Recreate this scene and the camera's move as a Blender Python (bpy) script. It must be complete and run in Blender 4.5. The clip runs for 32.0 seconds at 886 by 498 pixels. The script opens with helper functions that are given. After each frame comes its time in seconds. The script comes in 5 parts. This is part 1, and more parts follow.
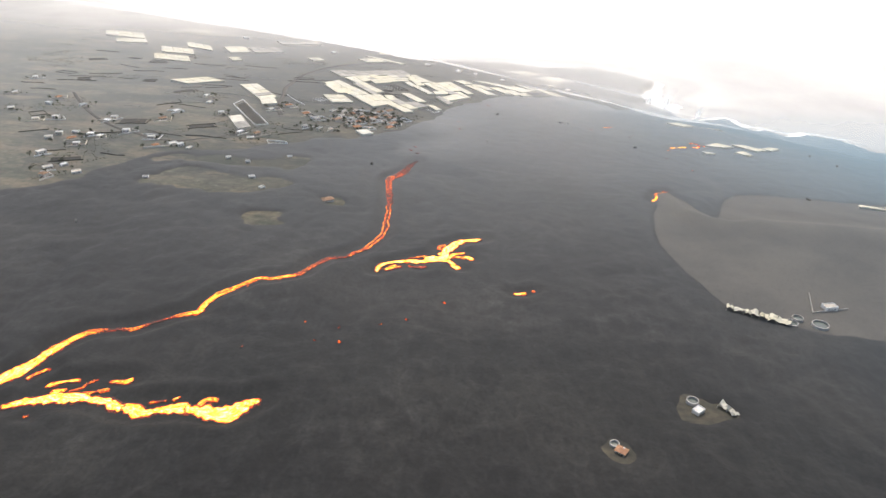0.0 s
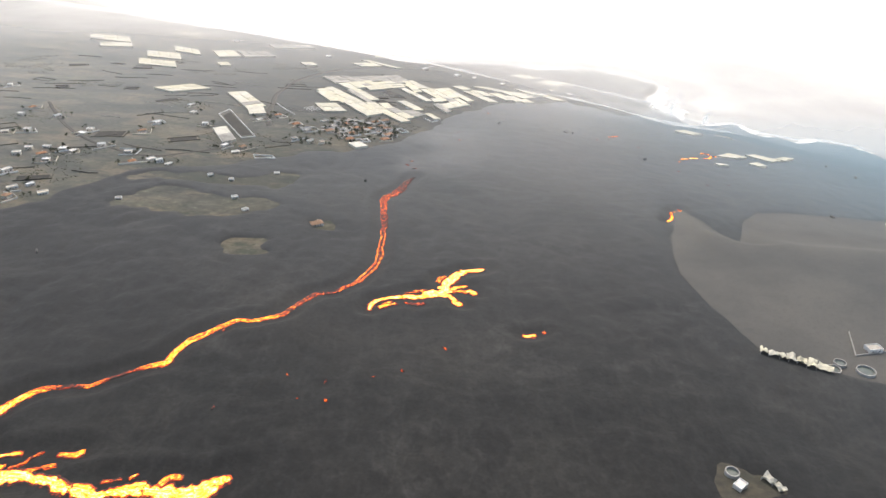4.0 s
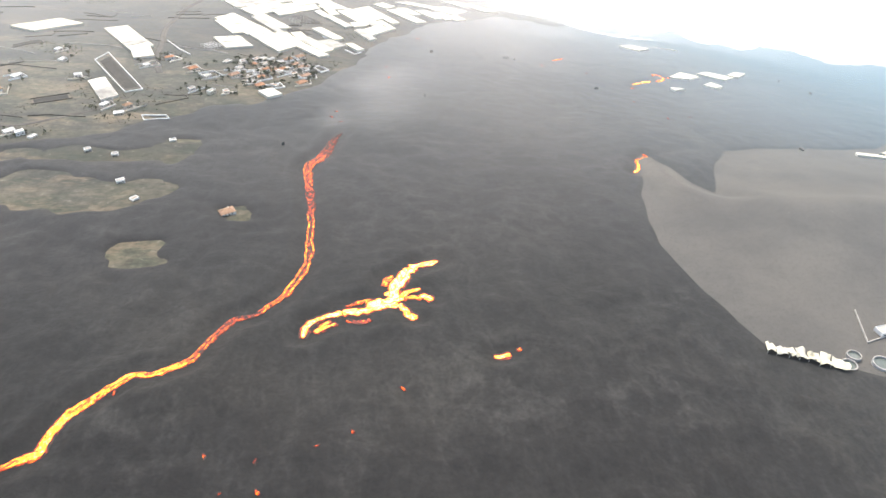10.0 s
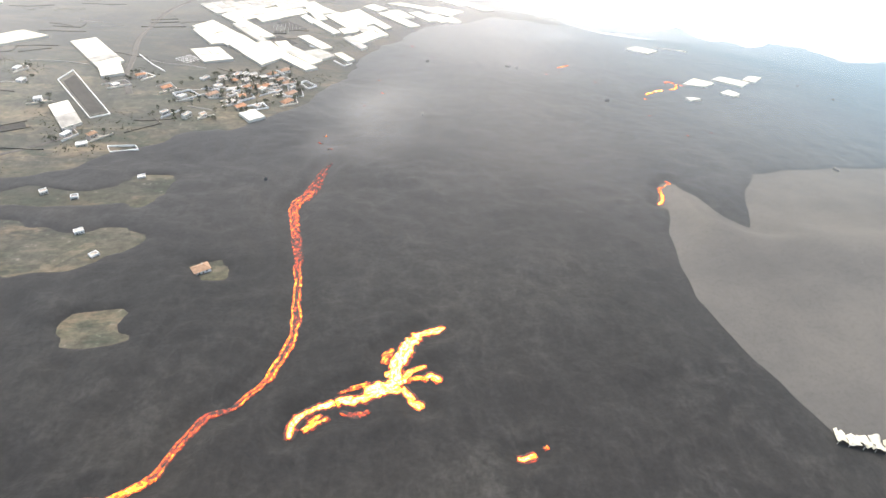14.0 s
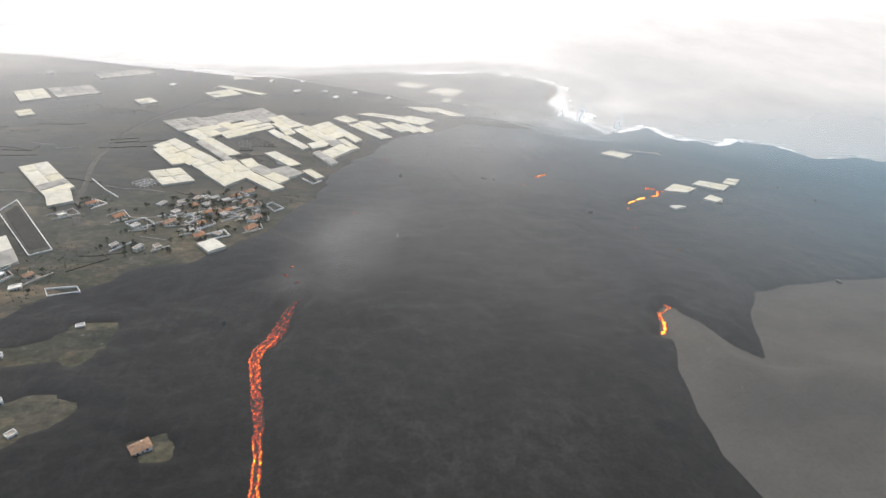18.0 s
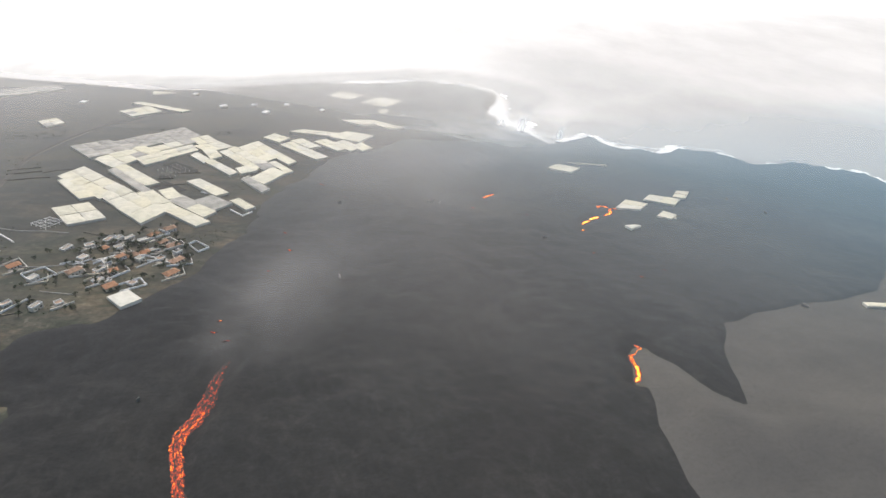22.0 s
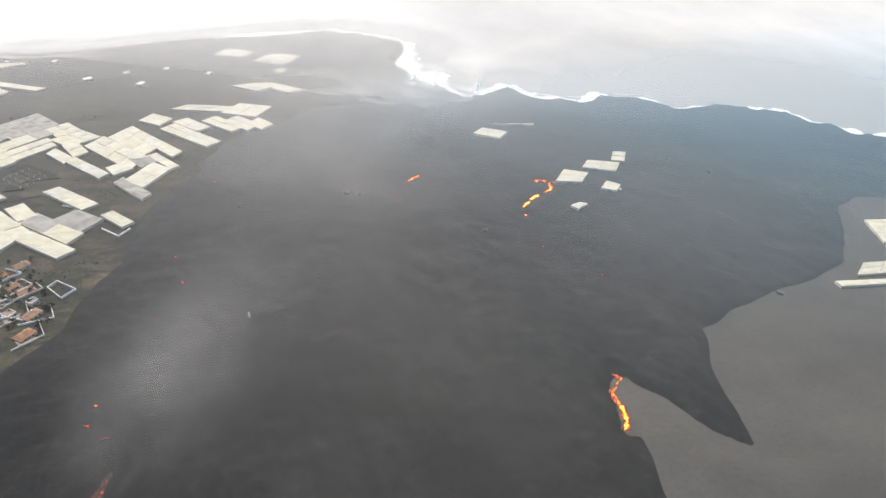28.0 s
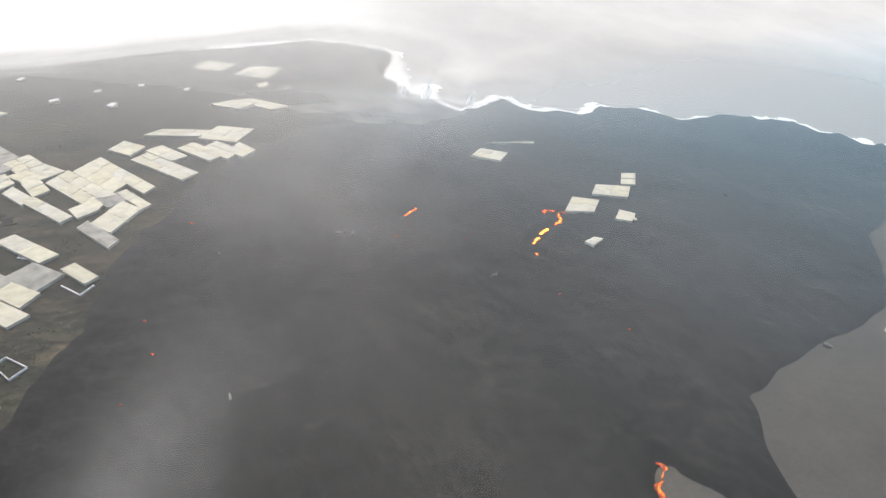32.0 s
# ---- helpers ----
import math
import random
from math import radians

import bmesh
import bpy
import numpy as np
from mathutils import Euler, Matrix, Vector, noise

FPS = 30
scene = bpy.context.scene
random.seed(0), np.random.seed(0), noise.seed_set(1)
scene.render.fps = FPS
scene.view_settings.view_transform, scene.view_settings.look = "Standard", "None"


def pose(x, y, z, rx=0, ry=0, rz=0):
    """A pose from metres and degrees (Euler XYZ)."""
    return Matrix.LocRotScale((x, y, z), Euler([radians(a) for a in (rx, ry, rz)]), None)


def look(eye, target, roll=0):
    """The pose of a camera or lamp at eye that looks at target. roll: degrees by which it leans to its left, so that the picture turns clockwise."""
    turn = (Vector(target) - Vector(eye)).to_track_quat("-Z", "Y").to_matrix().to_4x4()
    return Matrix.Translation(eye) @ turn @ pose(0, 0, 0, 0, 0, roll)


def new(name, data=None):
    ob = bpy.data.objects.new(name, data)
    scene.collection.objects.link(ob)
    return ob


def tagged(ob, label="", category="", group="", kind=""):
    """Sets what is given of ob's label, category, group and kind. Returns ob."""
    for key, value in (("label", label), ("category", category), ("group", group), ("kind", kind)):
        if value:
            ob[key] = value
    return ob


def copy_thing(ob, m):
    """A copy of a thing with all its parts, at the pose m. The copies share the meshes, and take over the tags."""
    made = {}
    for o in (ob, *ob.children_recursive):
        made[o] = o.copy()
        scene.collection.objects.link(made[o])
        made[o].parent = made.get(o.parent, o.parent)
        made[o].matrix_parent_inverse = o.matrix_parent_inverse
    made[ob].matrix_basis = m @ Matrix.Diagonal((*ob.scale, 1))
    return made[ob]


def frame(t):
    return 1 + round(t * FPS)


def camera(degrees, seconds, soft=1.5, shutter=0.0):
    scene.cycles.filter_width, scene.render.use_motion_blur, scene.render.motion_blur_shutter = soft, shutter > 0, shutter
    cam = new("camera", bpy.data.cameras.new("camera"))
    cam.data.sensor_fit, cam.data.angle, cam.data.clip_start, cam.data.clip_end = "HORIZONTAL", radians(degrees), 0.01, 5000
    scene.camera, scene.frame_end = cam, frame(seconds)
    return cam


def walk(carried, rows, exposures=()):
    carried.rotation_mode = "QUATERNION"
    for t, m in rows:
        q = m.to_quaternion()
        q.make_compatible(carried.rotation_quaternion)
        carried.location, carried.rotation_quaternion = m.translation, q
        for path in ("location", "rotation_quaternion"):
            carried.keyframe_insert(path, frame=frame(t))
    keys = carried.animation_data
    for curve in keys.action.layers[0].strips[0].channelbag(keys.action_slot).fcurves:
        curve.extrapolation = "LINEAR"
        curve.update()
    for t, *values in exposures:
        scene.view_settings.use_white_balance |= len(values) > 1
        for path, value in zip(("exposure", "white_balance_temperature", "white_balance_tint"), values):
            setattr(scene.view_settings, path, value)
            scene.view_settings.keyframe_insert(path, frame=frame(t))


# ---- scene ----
# ---- camera ----
cam = camera(67.33, 32.0)
# seconds, eye x y z, yaw to the left of +y, pitch up, roll
PATH = [
    (0, 0.0, 0.0, 548.4, 3.27, -28.65, 0.27),
    (0.5, 0.1, 2.5, 547.5, 2.75, -28.82, 0.24),
    (1, -0.3, 8.2, 546.2, 2.31, -28.88, 0.26),
    (1.5, -0.6, 16.5, 546.4, 2.01, -28.98, 0.28),
    (2, -1.6, 25.4, 546.5, 1.75, -29.01, 0.38),
    (2.5, -2.7, 35.1, 546.3, 3.27, -28.96, 0.34),
    (3, -3.1, 44.9, 545.0, 3.29, -28.83, 0.30),
    (3.5, -4.5, 55.1, 544.8, 3.15, -28.77, 0.28),
    (5.5, -9.3, 93.5, 546.6, 2.81, -28.53, 0.16),
    (6, -10.4, 103.7, 547.5, 2.73, -28.55, 0.08),
    (6.5, -11.3, 113.8, 547.6, 2.72, -26.83, 0.06),
    (7, -12.9, 124.2, 548.0, 2.66, -27.16, 0.00),
    (7.5, -14.5, 134.2, 548.2, 2.58, -28.09, 0.01),
    (8, -15.9, 145.2, 547.8, 2.56, -29.84, -0.01),
    (8.5, -17.5, 155.2, 548.3, -0.85, -31.50, 0.07),
    (9, -19.3, 165.9, 547.7, -3.82, -33.22, 0.25),
    (9.5, -19.2, 175.8, 548.0, -3.95, -34.97, 0.20),
    (10, -20.0, 186.6, 547.5, -4.09, -36.72, 0.20),
    (10.5, -21.2, 196.7, 547.1, -4.29, -37.46, 0.28),
    (11, -21.6, 208.1, 546.9, -4.41, -37.49, 0.32),
    (11.5, -22.1, 218.4, 546.6, -4.53, -37.50, 0.28),
    (12, -21.9, 229.4, 546.5, -4.55, -37.53, 0.17),
    (12.5, -22.1, 239.8, 546.7, -4.64, -37.62, 0.04),
    (13, -22.7, 250.8, 546.7, -4.71, -37.66, -0.02),
    (13.5, -22.7, 260.9, 545.9, -4.75, -37.62, -0.11),
    (15.5, -22.9, 298.2, 545.5, -4.95, -37.75, -0.63),
    (16, -22.4, 307.8, 545.7, -5.02, -36.69, -0.71),
    (16.5, -21.5, 315.9, 545.5, -5.13, -34.66, -0.77),
    (17, -21.0, 324.7, 545.3, -6.37, -32.46, -0.77),
    (17.5, -21.0, 333.4, 545.0, -7.46, -30.19, -0.70),
    (18, -20.6, 340.9, 544.5, -7.48, -29.92, -0.72),
    (18.5, -20.1, 348.5, 544.6, -7.65, -29.88, -0.73),
    (19, -20.1, 356.7, 544.7, -8.31, -29.90, -0.64),
    (19.5, -19.8, 365.2, 544.3, -9.14, -29.88, -0.55),
    (20, -19.7, 372.6, 544.4, -9.96, -29.85, -0.46),
    (20.5, -19.5, 381.0, 543.9, -10.93, -29.80, -0.42),
    (21, -18.7, 389.8, 544.3, -11.77, -29.81, -0.28),
    (21.5, -17.8, 399.6, 543.9, -12.62, -29.78, -0.08),
    (22, -17.4, 409.8, 543.7, -13.48, -29.77, 0.11),
    (22.5, -16.3, 420.3, 543.2, -14.29, -30.43, 0.21),
    (23, -15.1, 429.6, 543.1, -15.11, -32.89, 0.20),
    (23.5, -14.1, 439.5, 542.9, -16.18, -35.01, 0.33),
    (24, -13.3, 449.5, 542.8, -16.44, -34.99, 0.44),
    (24.5, -12.1, 460.5, 542.4, -16.86, -34.85, 0.54),
    (25, -11.0, 471.3, 542.8, -18.39, -34.82, 0.69),
    (25.5, -9.6, 481.5, 543.0, -20.74, -34.76, 0.71),
    (26, -8.0, 491.4, 542.9, -22.25, -34.78, 0.67),
    (26.5, -5.7, 501.8, 542.9, -22.27, -34.86, 0.50),
    (28.5, 2.7, 543.2, 541.4, -22.44, -35.01, 0.07),
    (29, 4.0, 552.7, 541.3, -22.55, -35.09, -0.03),
    (29.5, 5.7, 562.3, 540.8, -22.57, -35.07, -0.21),
    (30, 8.0, 571.8, 540.6, -22.57, -35.11, -0.28),
    (30.5, 10.7, 582.4, 539.4, -22.56, -35.07, -0.23),
    (31, 12.4, 592.4, 540.0, -22.59, -35.08, -0.21),
    (31.5, 14.2, 602.9, 539.3, -22.66, -35.01, -0.15),
    (32, 17.7, 611.7, 538.6, -23.66, -34.96, -0.18),
]

def heading(yaw, pitch):
    y, p = radians(yaw), radians(pitch)
    return Vector((-math.sin(y) * math.cos(p), math.cos(y) * math.cos(p), math.sin(p)))

walk(cam, [(t, look((x, y, z), Vector((x, y, z)) + 100 * heading(yaw, pitch), roll)) for t, x, y, z, yaw, pitch, roll in PATH],
     [(0, 0.93, 7450, 9), (6, 0.92, 7400, 8), (6.7, 0.52, 7350, 8), (7.2, 0.52, 7350, 8), (8, 0.92, 7400, 8), (9.5, 1.72, 7400, 8), (15.5, 1.72, 7350, 8), (17, 1.0, 7250, 7), (18.2, 0.66, 7200, 7), (22, 0.66, 7200, 7), (23.5, 0.96, 7200, 7), (27, 0.86, 7150, 7), (29, 0.7, 7150, 7), (32, 0.64, 7150, 7)])
# ---- light ----
world = bpy.data.worlds.new("sky")
scene.world = world
world.use_nodes = True
wn = world.node_tree.nodes
sky = wn.new("ShaderNodeTexSky")
sky.sky_type = "NISHITA"
sky.sun_disc = False
SUN_HEIGHT, SUN_TURN = 60.0, 0.0
sky.sun_elevation = radians(SUN_HEIGHT)
sky.sun_rotation = radians(SUN_TURN)
sky.air_density, sky.dust_density, sky.ozone_density = 1.0, 4.0, 2.0
wn["Background"].inputs["Strength"].default_value = 0.145
world.node_tree.links.new(sky.outputs["Color"], wn["Background"].inputs["Color"])
lamp = bpy.data.lights.new("sun", "SUN")
lamp.energy, lamp.angle, lamp.color = 0.9, radians(35), (1.0, 0.97, 0.92)
sun = new("sun", lamp)
a, e = radians(SUN_TURN), radians(SUN_HEIGHT)
sun.matrix_world = look(Vector((math.sin(a) * math.cos(e), math.cos(a) * math.cos(e), math.sin(e))) * 900, (0, 0, 0))


# ---- materials ----
def material(name):
    m = bpy.data.materials.new(name)
    m.use_nodes = True
    return m, m.node_tree.nodes, m.node_tree.links, m.node_tree.nodes["Principled BSDF"]


def node(nodes, kind, **inputs):
    n = nodes.new("ShaderNode" + kind)
    for key, value in inputs.items():
        n.inputs[key.replace("_", " ")].default_value = value
    return n


def place_of(nodes, links, stretch=(1, 1, 1), turn=0.0):
    """World-sized coordinates, optionally stretched and turned about z."""
    co = nodes.new("ShaderNodeNewGeometry")
    mp = nodes.new("ShaderNodeMapping")
    mp.inputs["Scale"].default_value = stretch
    mp.inputs["Rotation"].default_value = (0, 0, radians(turn))
    links.new(co.outputs["Position"], mp.inputs["Vector"])
    return mp.outputs["Vector"]


def noisy(nodes, links, vec, scale, detail=4.0, rough=0.55):
    n = node(nodes, "TexNoise", Scale=scale, Detail=detail, Roughness=rough)
    links.new(vec, n.inputs["Vector"])
    return n.outputs["Fac"]


def ramp(nodes, links, fac, stops):
    r = nodes.new("ShaderNodeValToRGB")
    els = r.color_ramp.elements
    els.remove(els[1])
    for k, (p, c) in enumerate(stops):
        el = els[0] if k == 0 else els.new(p)
        el.position = p
        el.color = (*c, 1) if len(c) == 3 else c
    links.new(fac, r.inputs["Fac"])
    return r.outputs["Color"]


def mixed(nodes, links, fac, a, b, how="MIX"):
    m = nodes.new("ShaderNodeMix")
    m.data_type, m.blend_type = "RGBA", how
    for k, v in ((0, fac), (6, a), (7, b)):
        if isinstance(v, (int, float)):
            m.inputs[k].default_value = v
        elif isinstance(v, tuple):
            m.inputs[k].default_value = (*v, 1)
        else:
            links.new(v, m.inputs[k])
    return m.outputs[2]


def bumped(nodes, links, bsdf, height, strength, distance):
    b = node(nodes, "Bump", Strength=strength, Distance=distance)
    links.new(height, b.inputs["Height"])
    links.new(b.outputs["Normal"], bsdf.inputs["Normal"])


def rough_material(name, stops, scale, stretch=(1, 1, 1), turn=0.0, fine=8.0, rough=0.9, bump=0.4, deep=0.3):
    """A matt surface whose colour wanders between the stops at one scale and is grained at a finer one."""
    m, n, l, b = material(name)
    v = place_of(n, l, stretch, turn)
    big = noisy(n, l, v, scale, 5)
    small = noisy(n, l, v, scale * fine, 4)
    col = ramp(n, l, big, stops)
    grain = ramp(n, l, small, [(0.3, (0.72, 0.72, 0.72)), (0.7, (1.2, 1.2, 1.2))])
    l.new(mixed(n, l, 1.0, col, grain, "MULTIPLY"), b.inputs["Base Color"])
    b.inputs["Roughness"].default_value = rough
    bumped(n, l, b, small, bump, deep)
    return m


def warped(nodes, links, vec, scale, reach):
    """Coordinates pushed about by noise, so that shapes built on them bend and swirl."""
    n = node(nodes, "TexNoise", Scale=scale, Detail=3.0)
    links.new(vec, n.inputs["Vector"])
    m = nodes.new("ShaderNodeVectorMath")
    m.operation = "MULTIPLY_ADD"
    links.new(n.outputs["Color"], m.inputs[0])
    m.inputs[1].default_value = (reach, reach, 0)
    links.new(vec, m.inputs[2])
    return m.outputs[0]


def hazed(nodes, links, bsdf, much=1.0, least=1.0):
    """Distance haze put into the surface as a level sheen: it shows most at low angles, bluish to the east."""
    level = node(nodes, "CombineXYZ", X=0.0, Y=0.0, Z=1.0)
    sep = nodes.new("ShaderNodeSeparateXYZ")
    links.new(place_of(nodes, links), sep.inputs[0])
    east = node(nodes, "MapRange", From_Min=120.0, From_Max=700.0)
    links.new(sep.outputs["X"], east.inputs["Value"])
    haze_sheen = nodes.new("ShaderNodeBsdfSheen")
    haze_sheen.inputs["Roughness"].default_value = 0.32
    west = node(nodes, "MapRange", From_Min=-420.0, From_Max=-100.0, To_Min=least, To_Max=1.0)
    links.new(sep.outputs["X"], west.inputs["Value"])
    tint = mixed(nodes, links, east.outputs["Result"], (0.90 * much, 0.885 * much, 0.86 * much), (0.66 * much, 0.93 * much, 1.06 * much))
    links.new(mixed(nodes, links, 1.0, tint, west.outputs["Result"], "MULTIPLY"), haze_sheen.inputs["Color"])
    links.new(level.outputs[0], haze_sheen.inputs["Normal"])
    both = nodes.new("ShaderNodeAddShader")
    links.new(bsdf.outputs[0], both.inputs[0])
    links.new(haze_sheen.outputs[0], both.inputs[1])
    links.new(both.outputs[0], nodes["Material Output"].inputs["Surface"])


def lava_material():
    """Black clinkery lava: rounded lobes with paler rims along swirling folds, ash-dusted, brownish and grey patches
    between.
    """
    m, n, l, b = material("lava_crust")
    v = place_of(n, l)
    swirl = warped(n, l, v, 0.016, 26.0)
    big = noisy(n, l, swirl, 0.007, 6)
    mid = noisy(n, l, swirl, 0.045, 7, 0.62)
    patch = noisy(n, l, v, 0.010, 5, 0.6)
    fine = noisy(n, l, v, 0.3, 5, 0.65)
    col = ramp(n, l, big, [(0.3, (0.0058, 0.0062, 0.0066)), (0.5, (0.0088, 0.0092, 0.0095)), (0.72, (0.0165, 0.0162, 0.0152))])
    dust = ramp(n, l, mid, [(0.5, (0, 0, 0)), (0.72, (0.5, 0.5, 0.5))])
    where = ramp(n, l, patch, [(0.45, (0.1, 0.1, 0.1)), (0.66, (1, 1, 1))])
    dust = mixed(n, l, 1.0, dust, where, "MULTIPLY")
    col = mixed(n, l, dust, col, (0.042, 0.042, 0.041))
    along = place_of(n, l, (1.5, 0.8, 1.0), 14)
    for scale, reach in ((0.02, 30.0), (0.055, 11.0)):
        folds = noisy(n, l, warped(n, l, along, scale, reach), scale, 3, 0.5)
        rim = ramp(n, l, folds, [(0.32, (0.8, 0.8, 0.8)), (0.44, (0.95, 0.95, 0.95)), (0.53, (1.32, 1.32, 1.3)), (0.6, (0.8, 0.8, 0.81)), (0.72, (1.1, 1.1, 1.1))])
        col = mixed(n, l, 0.75, col, mixed(n, l, 1.0, col, rim, "MULTIPLY"))
    grain = ramp(n, l, fine, [(0.3, (0.7, 0.7, 0.7)), (0.7, (1.3, 1.3, 1.3))])
    l.new(mixed(n, l, 1.0, col, grain, "MULTIPLY"), b.inputs["Base Color"])
    b.inputs["Roughness"].default_value = 0.9
    b.inputs["Specular IOR Level"].default_value = 0.25
    bumped(n, l, b, mid, 0.7, 3.0)
    # haze put into the crust's sheen, weakest in the west
    hazed(n, l, b, 1.85, 0.45)
    return m


def ground_material():
    """Old land: a patchwork of ash-dusted fields, brown and olive scrub, pale tracks; where the attribute says ash, smooth grey cinder."""
    m, n, l, b = material("dusty_ground")
    v = place_of(n, l)
    vs = place_of(n, l, (0.7, 1.5, 1), 12)
    big = noisy(n, l, vs, 0.008, 7, 0.65)
    mid = noisy(n, l, vs, 0.035, 7, 0.68)
    fine = noisy(n, l, v, 0.16, 6, 0.7)
    col = ramp(n, l, big, [(0.32, (0.024, 0.026, 0.024)), (0.44, (0.042, 0.044, 0.038)), (0.52, (0.072, 0.069, 0.055)), (0.58, (0.058, 0.060, 0.044)), (0.70, (0.105, 0.084, 0.060))])
    plots = n.new("ShaderNodeTexVoronoi")
    plots.distance = "CHEBYCHEV"
    plots.inputs["Scale"].default_value = 0.016
    l.new(place_of(n, l, (1, 1.3, 1), 33), plots.inputs["Vector"])
    tone = ramp(n, l, plots.outputs["Color"], [(0.2, (0.62, 0.64, 0.62)), (0.5, (1.0, 0.98, 0.95)), (0.8, (1.35, 1.25, 1.12))])
    col = mixed(n, l, 0.8, col, tone, "MULTIPLY")
    scrub = ramp(n, l, mid, [(0.48, (0, 0, 0)), (0.62, (0.9, 0.9, 0.9))])
    col = mixed(n, l, scrub, col, (0.030, 0.037, 0.027))
    dry = ramp(n, l, noisy(n, l, vs, 0.022, 7, 0.7), [(0.50, (0, 0, 0)), (0.62, (0.7, 0.7, 0.7))])
    col = mixed(n, l, dry, col, (0.135, 0.108, 0.074))
    pale = ramp(n, l, fine, [(0.62, (0, 0, 0)), (0.75, (0.55, 0.55, 0.55))])
    col = mixed(n, l, pale, col, (0.20, 0.185, 0.155))
    grain = ramp(n, l, fine, [(0.3, (0.6, 0.6, 0.6)), (0.65, (1.25, 1.25, 1.25))])
    col = mixed(n, l, 1.0, col, grain, "MULTIPLY")
    fall = n.new("ShaderNodeAttribute")
    fall.attribute_name = "ashfall"
    col = mixed(n, l, fall.outputs["Fac"], col, mixed(n, l, 0.32, (0.024, 0.0258, 0.0250), col))
    ash = n.new("ShaderNodeAttribute")
    ash.attribute_name = "ash"
    cinder = ramp(n, l, noisy(n, l, v, 0.012, 6, 0.65), [(0.35, (0.062, 0.062, 0.060)), (0.65, (0.083, 0.081, 0.076))])
    speck = ramp(n, l, noisy(n, l, v, 0.35, 4, 0.7), [(0.32, (0.88, 0.88, 0.88)), (0.5, (1.0, 1.0, 1.0)), (0.75, (1.07, 1.07, 1.07))])
    cinder = mixed(n, l, 1.0, cinder, speck, "MULTIPLY")
    l.new(mixed(n, l, ash.outputs["Fac"], col, cinder), b.inputs["Base Color"])
    b.inputs["Roughness"].default_value = 0.95
    b.inputs["Specular IOR Level"].default_value = 0.2
    bumped(n, l, b, fine, 0.35, 0.5)
    # haze put into the land's sheen, fainter than on the lava
    hazed(n, l, b, 0.78)
    return m


def water_material():
    m, n, l, b = material("sea_water")
    v = place_of(n, l, (1, 1.6, 1), 25)
    waves = noisy(n, l, v, 0.02, 6, 0.6)
    l.new(ramp(n, l, noisy(n, l, v, 0.003, 4), [(0.3, (0.29, 0.30, 0.30)), (0.7, (0.31, 0.32, 0.315))]), b.inputs["Base Color"])
    b.inputs["Roughness"].default_value = 0.42
    b.inputs["IOR"].default_value = 1.33
    bumped(n, l, b, waves, 0.35, 1.5)
    return m


def molten_material(name, strength):
    """Running lava: white-yellow where hottest, orange and red where it skins over, dark crust rafts drawn out along the flow, bright cracks between them."""
    m, n, l, b = material(name)
    fields = {}
    for key in ("warmth", "along", "across"):
        at = n.new("ShaderNodeAttribute")
        at.attribute_name = key
        fields[key] = at.outputs["Fac"]
    flow = n.new("ShaderNodeCombineXYZ")
    l.new(fields["along"], flow.inputs["X"])
    l.new(fields["across"], flow.inputs["Y"])
    mp = n.new("ShaderNodeMapping")
    mp.inputs["Scale"].default_value = (0.30, 1.0, 1.0)
    l.new(flow.outputs[0], mp.inputs["Vector"])
    v = mp.outputs["Vector"]
    rafts = noisy(n, l, v, 0.55, 6, 0.68)
    veins = noisy(n, l, warped(n, l, v, 0.5, 1.4), 0.62, 4, 0.6)

    def sum_of(a, c, how="ADD", k=0.0):
        q = n.new("ShaderNodeMath")
        q.operation = how
        l.new(a, q.inputs[0])
        if c is None:
            q.inputs[1].default_value = k
        else:
            l.new(c, q.inputs[1])
        return q.outputs[0]

    spread = node(n, "MapRange", From_Min=0.25, From_Max=0.75, To_Min=0.30, To_Max=-0.30)
    spread.clamp = False
    l.new(rafts, spread.inputs["Value"])
    thin = sum_of(sum_of(veins, None, "SUBTRACT", 0.5), None, "ABSOLUTE")
    crack = node(n, "MapRange", From_Min=0.0, From_Max=0.024, To_Min=0.34, To_Max=-0.02)
    l.new(thin, crack.inputs["Value"])
    open_heat = node(n, "MapRange", From_Min=0.26, From_Max=0.38)
    l.new(fields["warmth"], open_heat.inputs["Value"])
    crack_out = sum_of(crack.outputs["Result"], open_heat.outputs["Result"], "MULTIPLY")
    frayed = node(n, "MapRange", From_Min=0.3, From_Max=0.7, To_Min=-0.15, To_Max=0.15)
    l.new(noisy(n, l, place_of(n, l), 0.42, 5, 0.7), frayed.inputs["Value"])
    heat = sum_of(sum_of(sum_of(fields["warmth"], spread.outputs["Result"]), crack_out), frayed.outputs["Result"])
    col = ramp(n, l, heat, [(0.24, (0.0, 0.0, 0.0)), (0.33, (0.022, 0.0014, 0.0003)), (0.42, (0.10, 0.0065, 0.0006)), (0.52, (0.28, 0.022, 0.001)), (0.61, (0.70, 0.085, 0.002)), (0.70, (1.0, 0.27, 0.004)),
                            (0.83, (1.0, 0.50, 0.02)), (0.93, (1.0, 0.75, 0.14)), (1.0, (1.0, 0.9, 0.4))])
    l.new(col, b.inputs["Emission Color"])
    b.inputs["Emission Strength"].default_value = strength
    l.new(ramp(n, l, rafts, [(0.35, (0.010, 0.010, 0.010)), (0.7, (0.022, 0.020, 0.018))]), b.inputs["Base Color"])
    b.inputs["Roughness"].default_value = 0.85
    bumped(n, l, b, rafts, 0.5, 0.6)
    m.cycles.emission_sampling = "NONE"
    return m


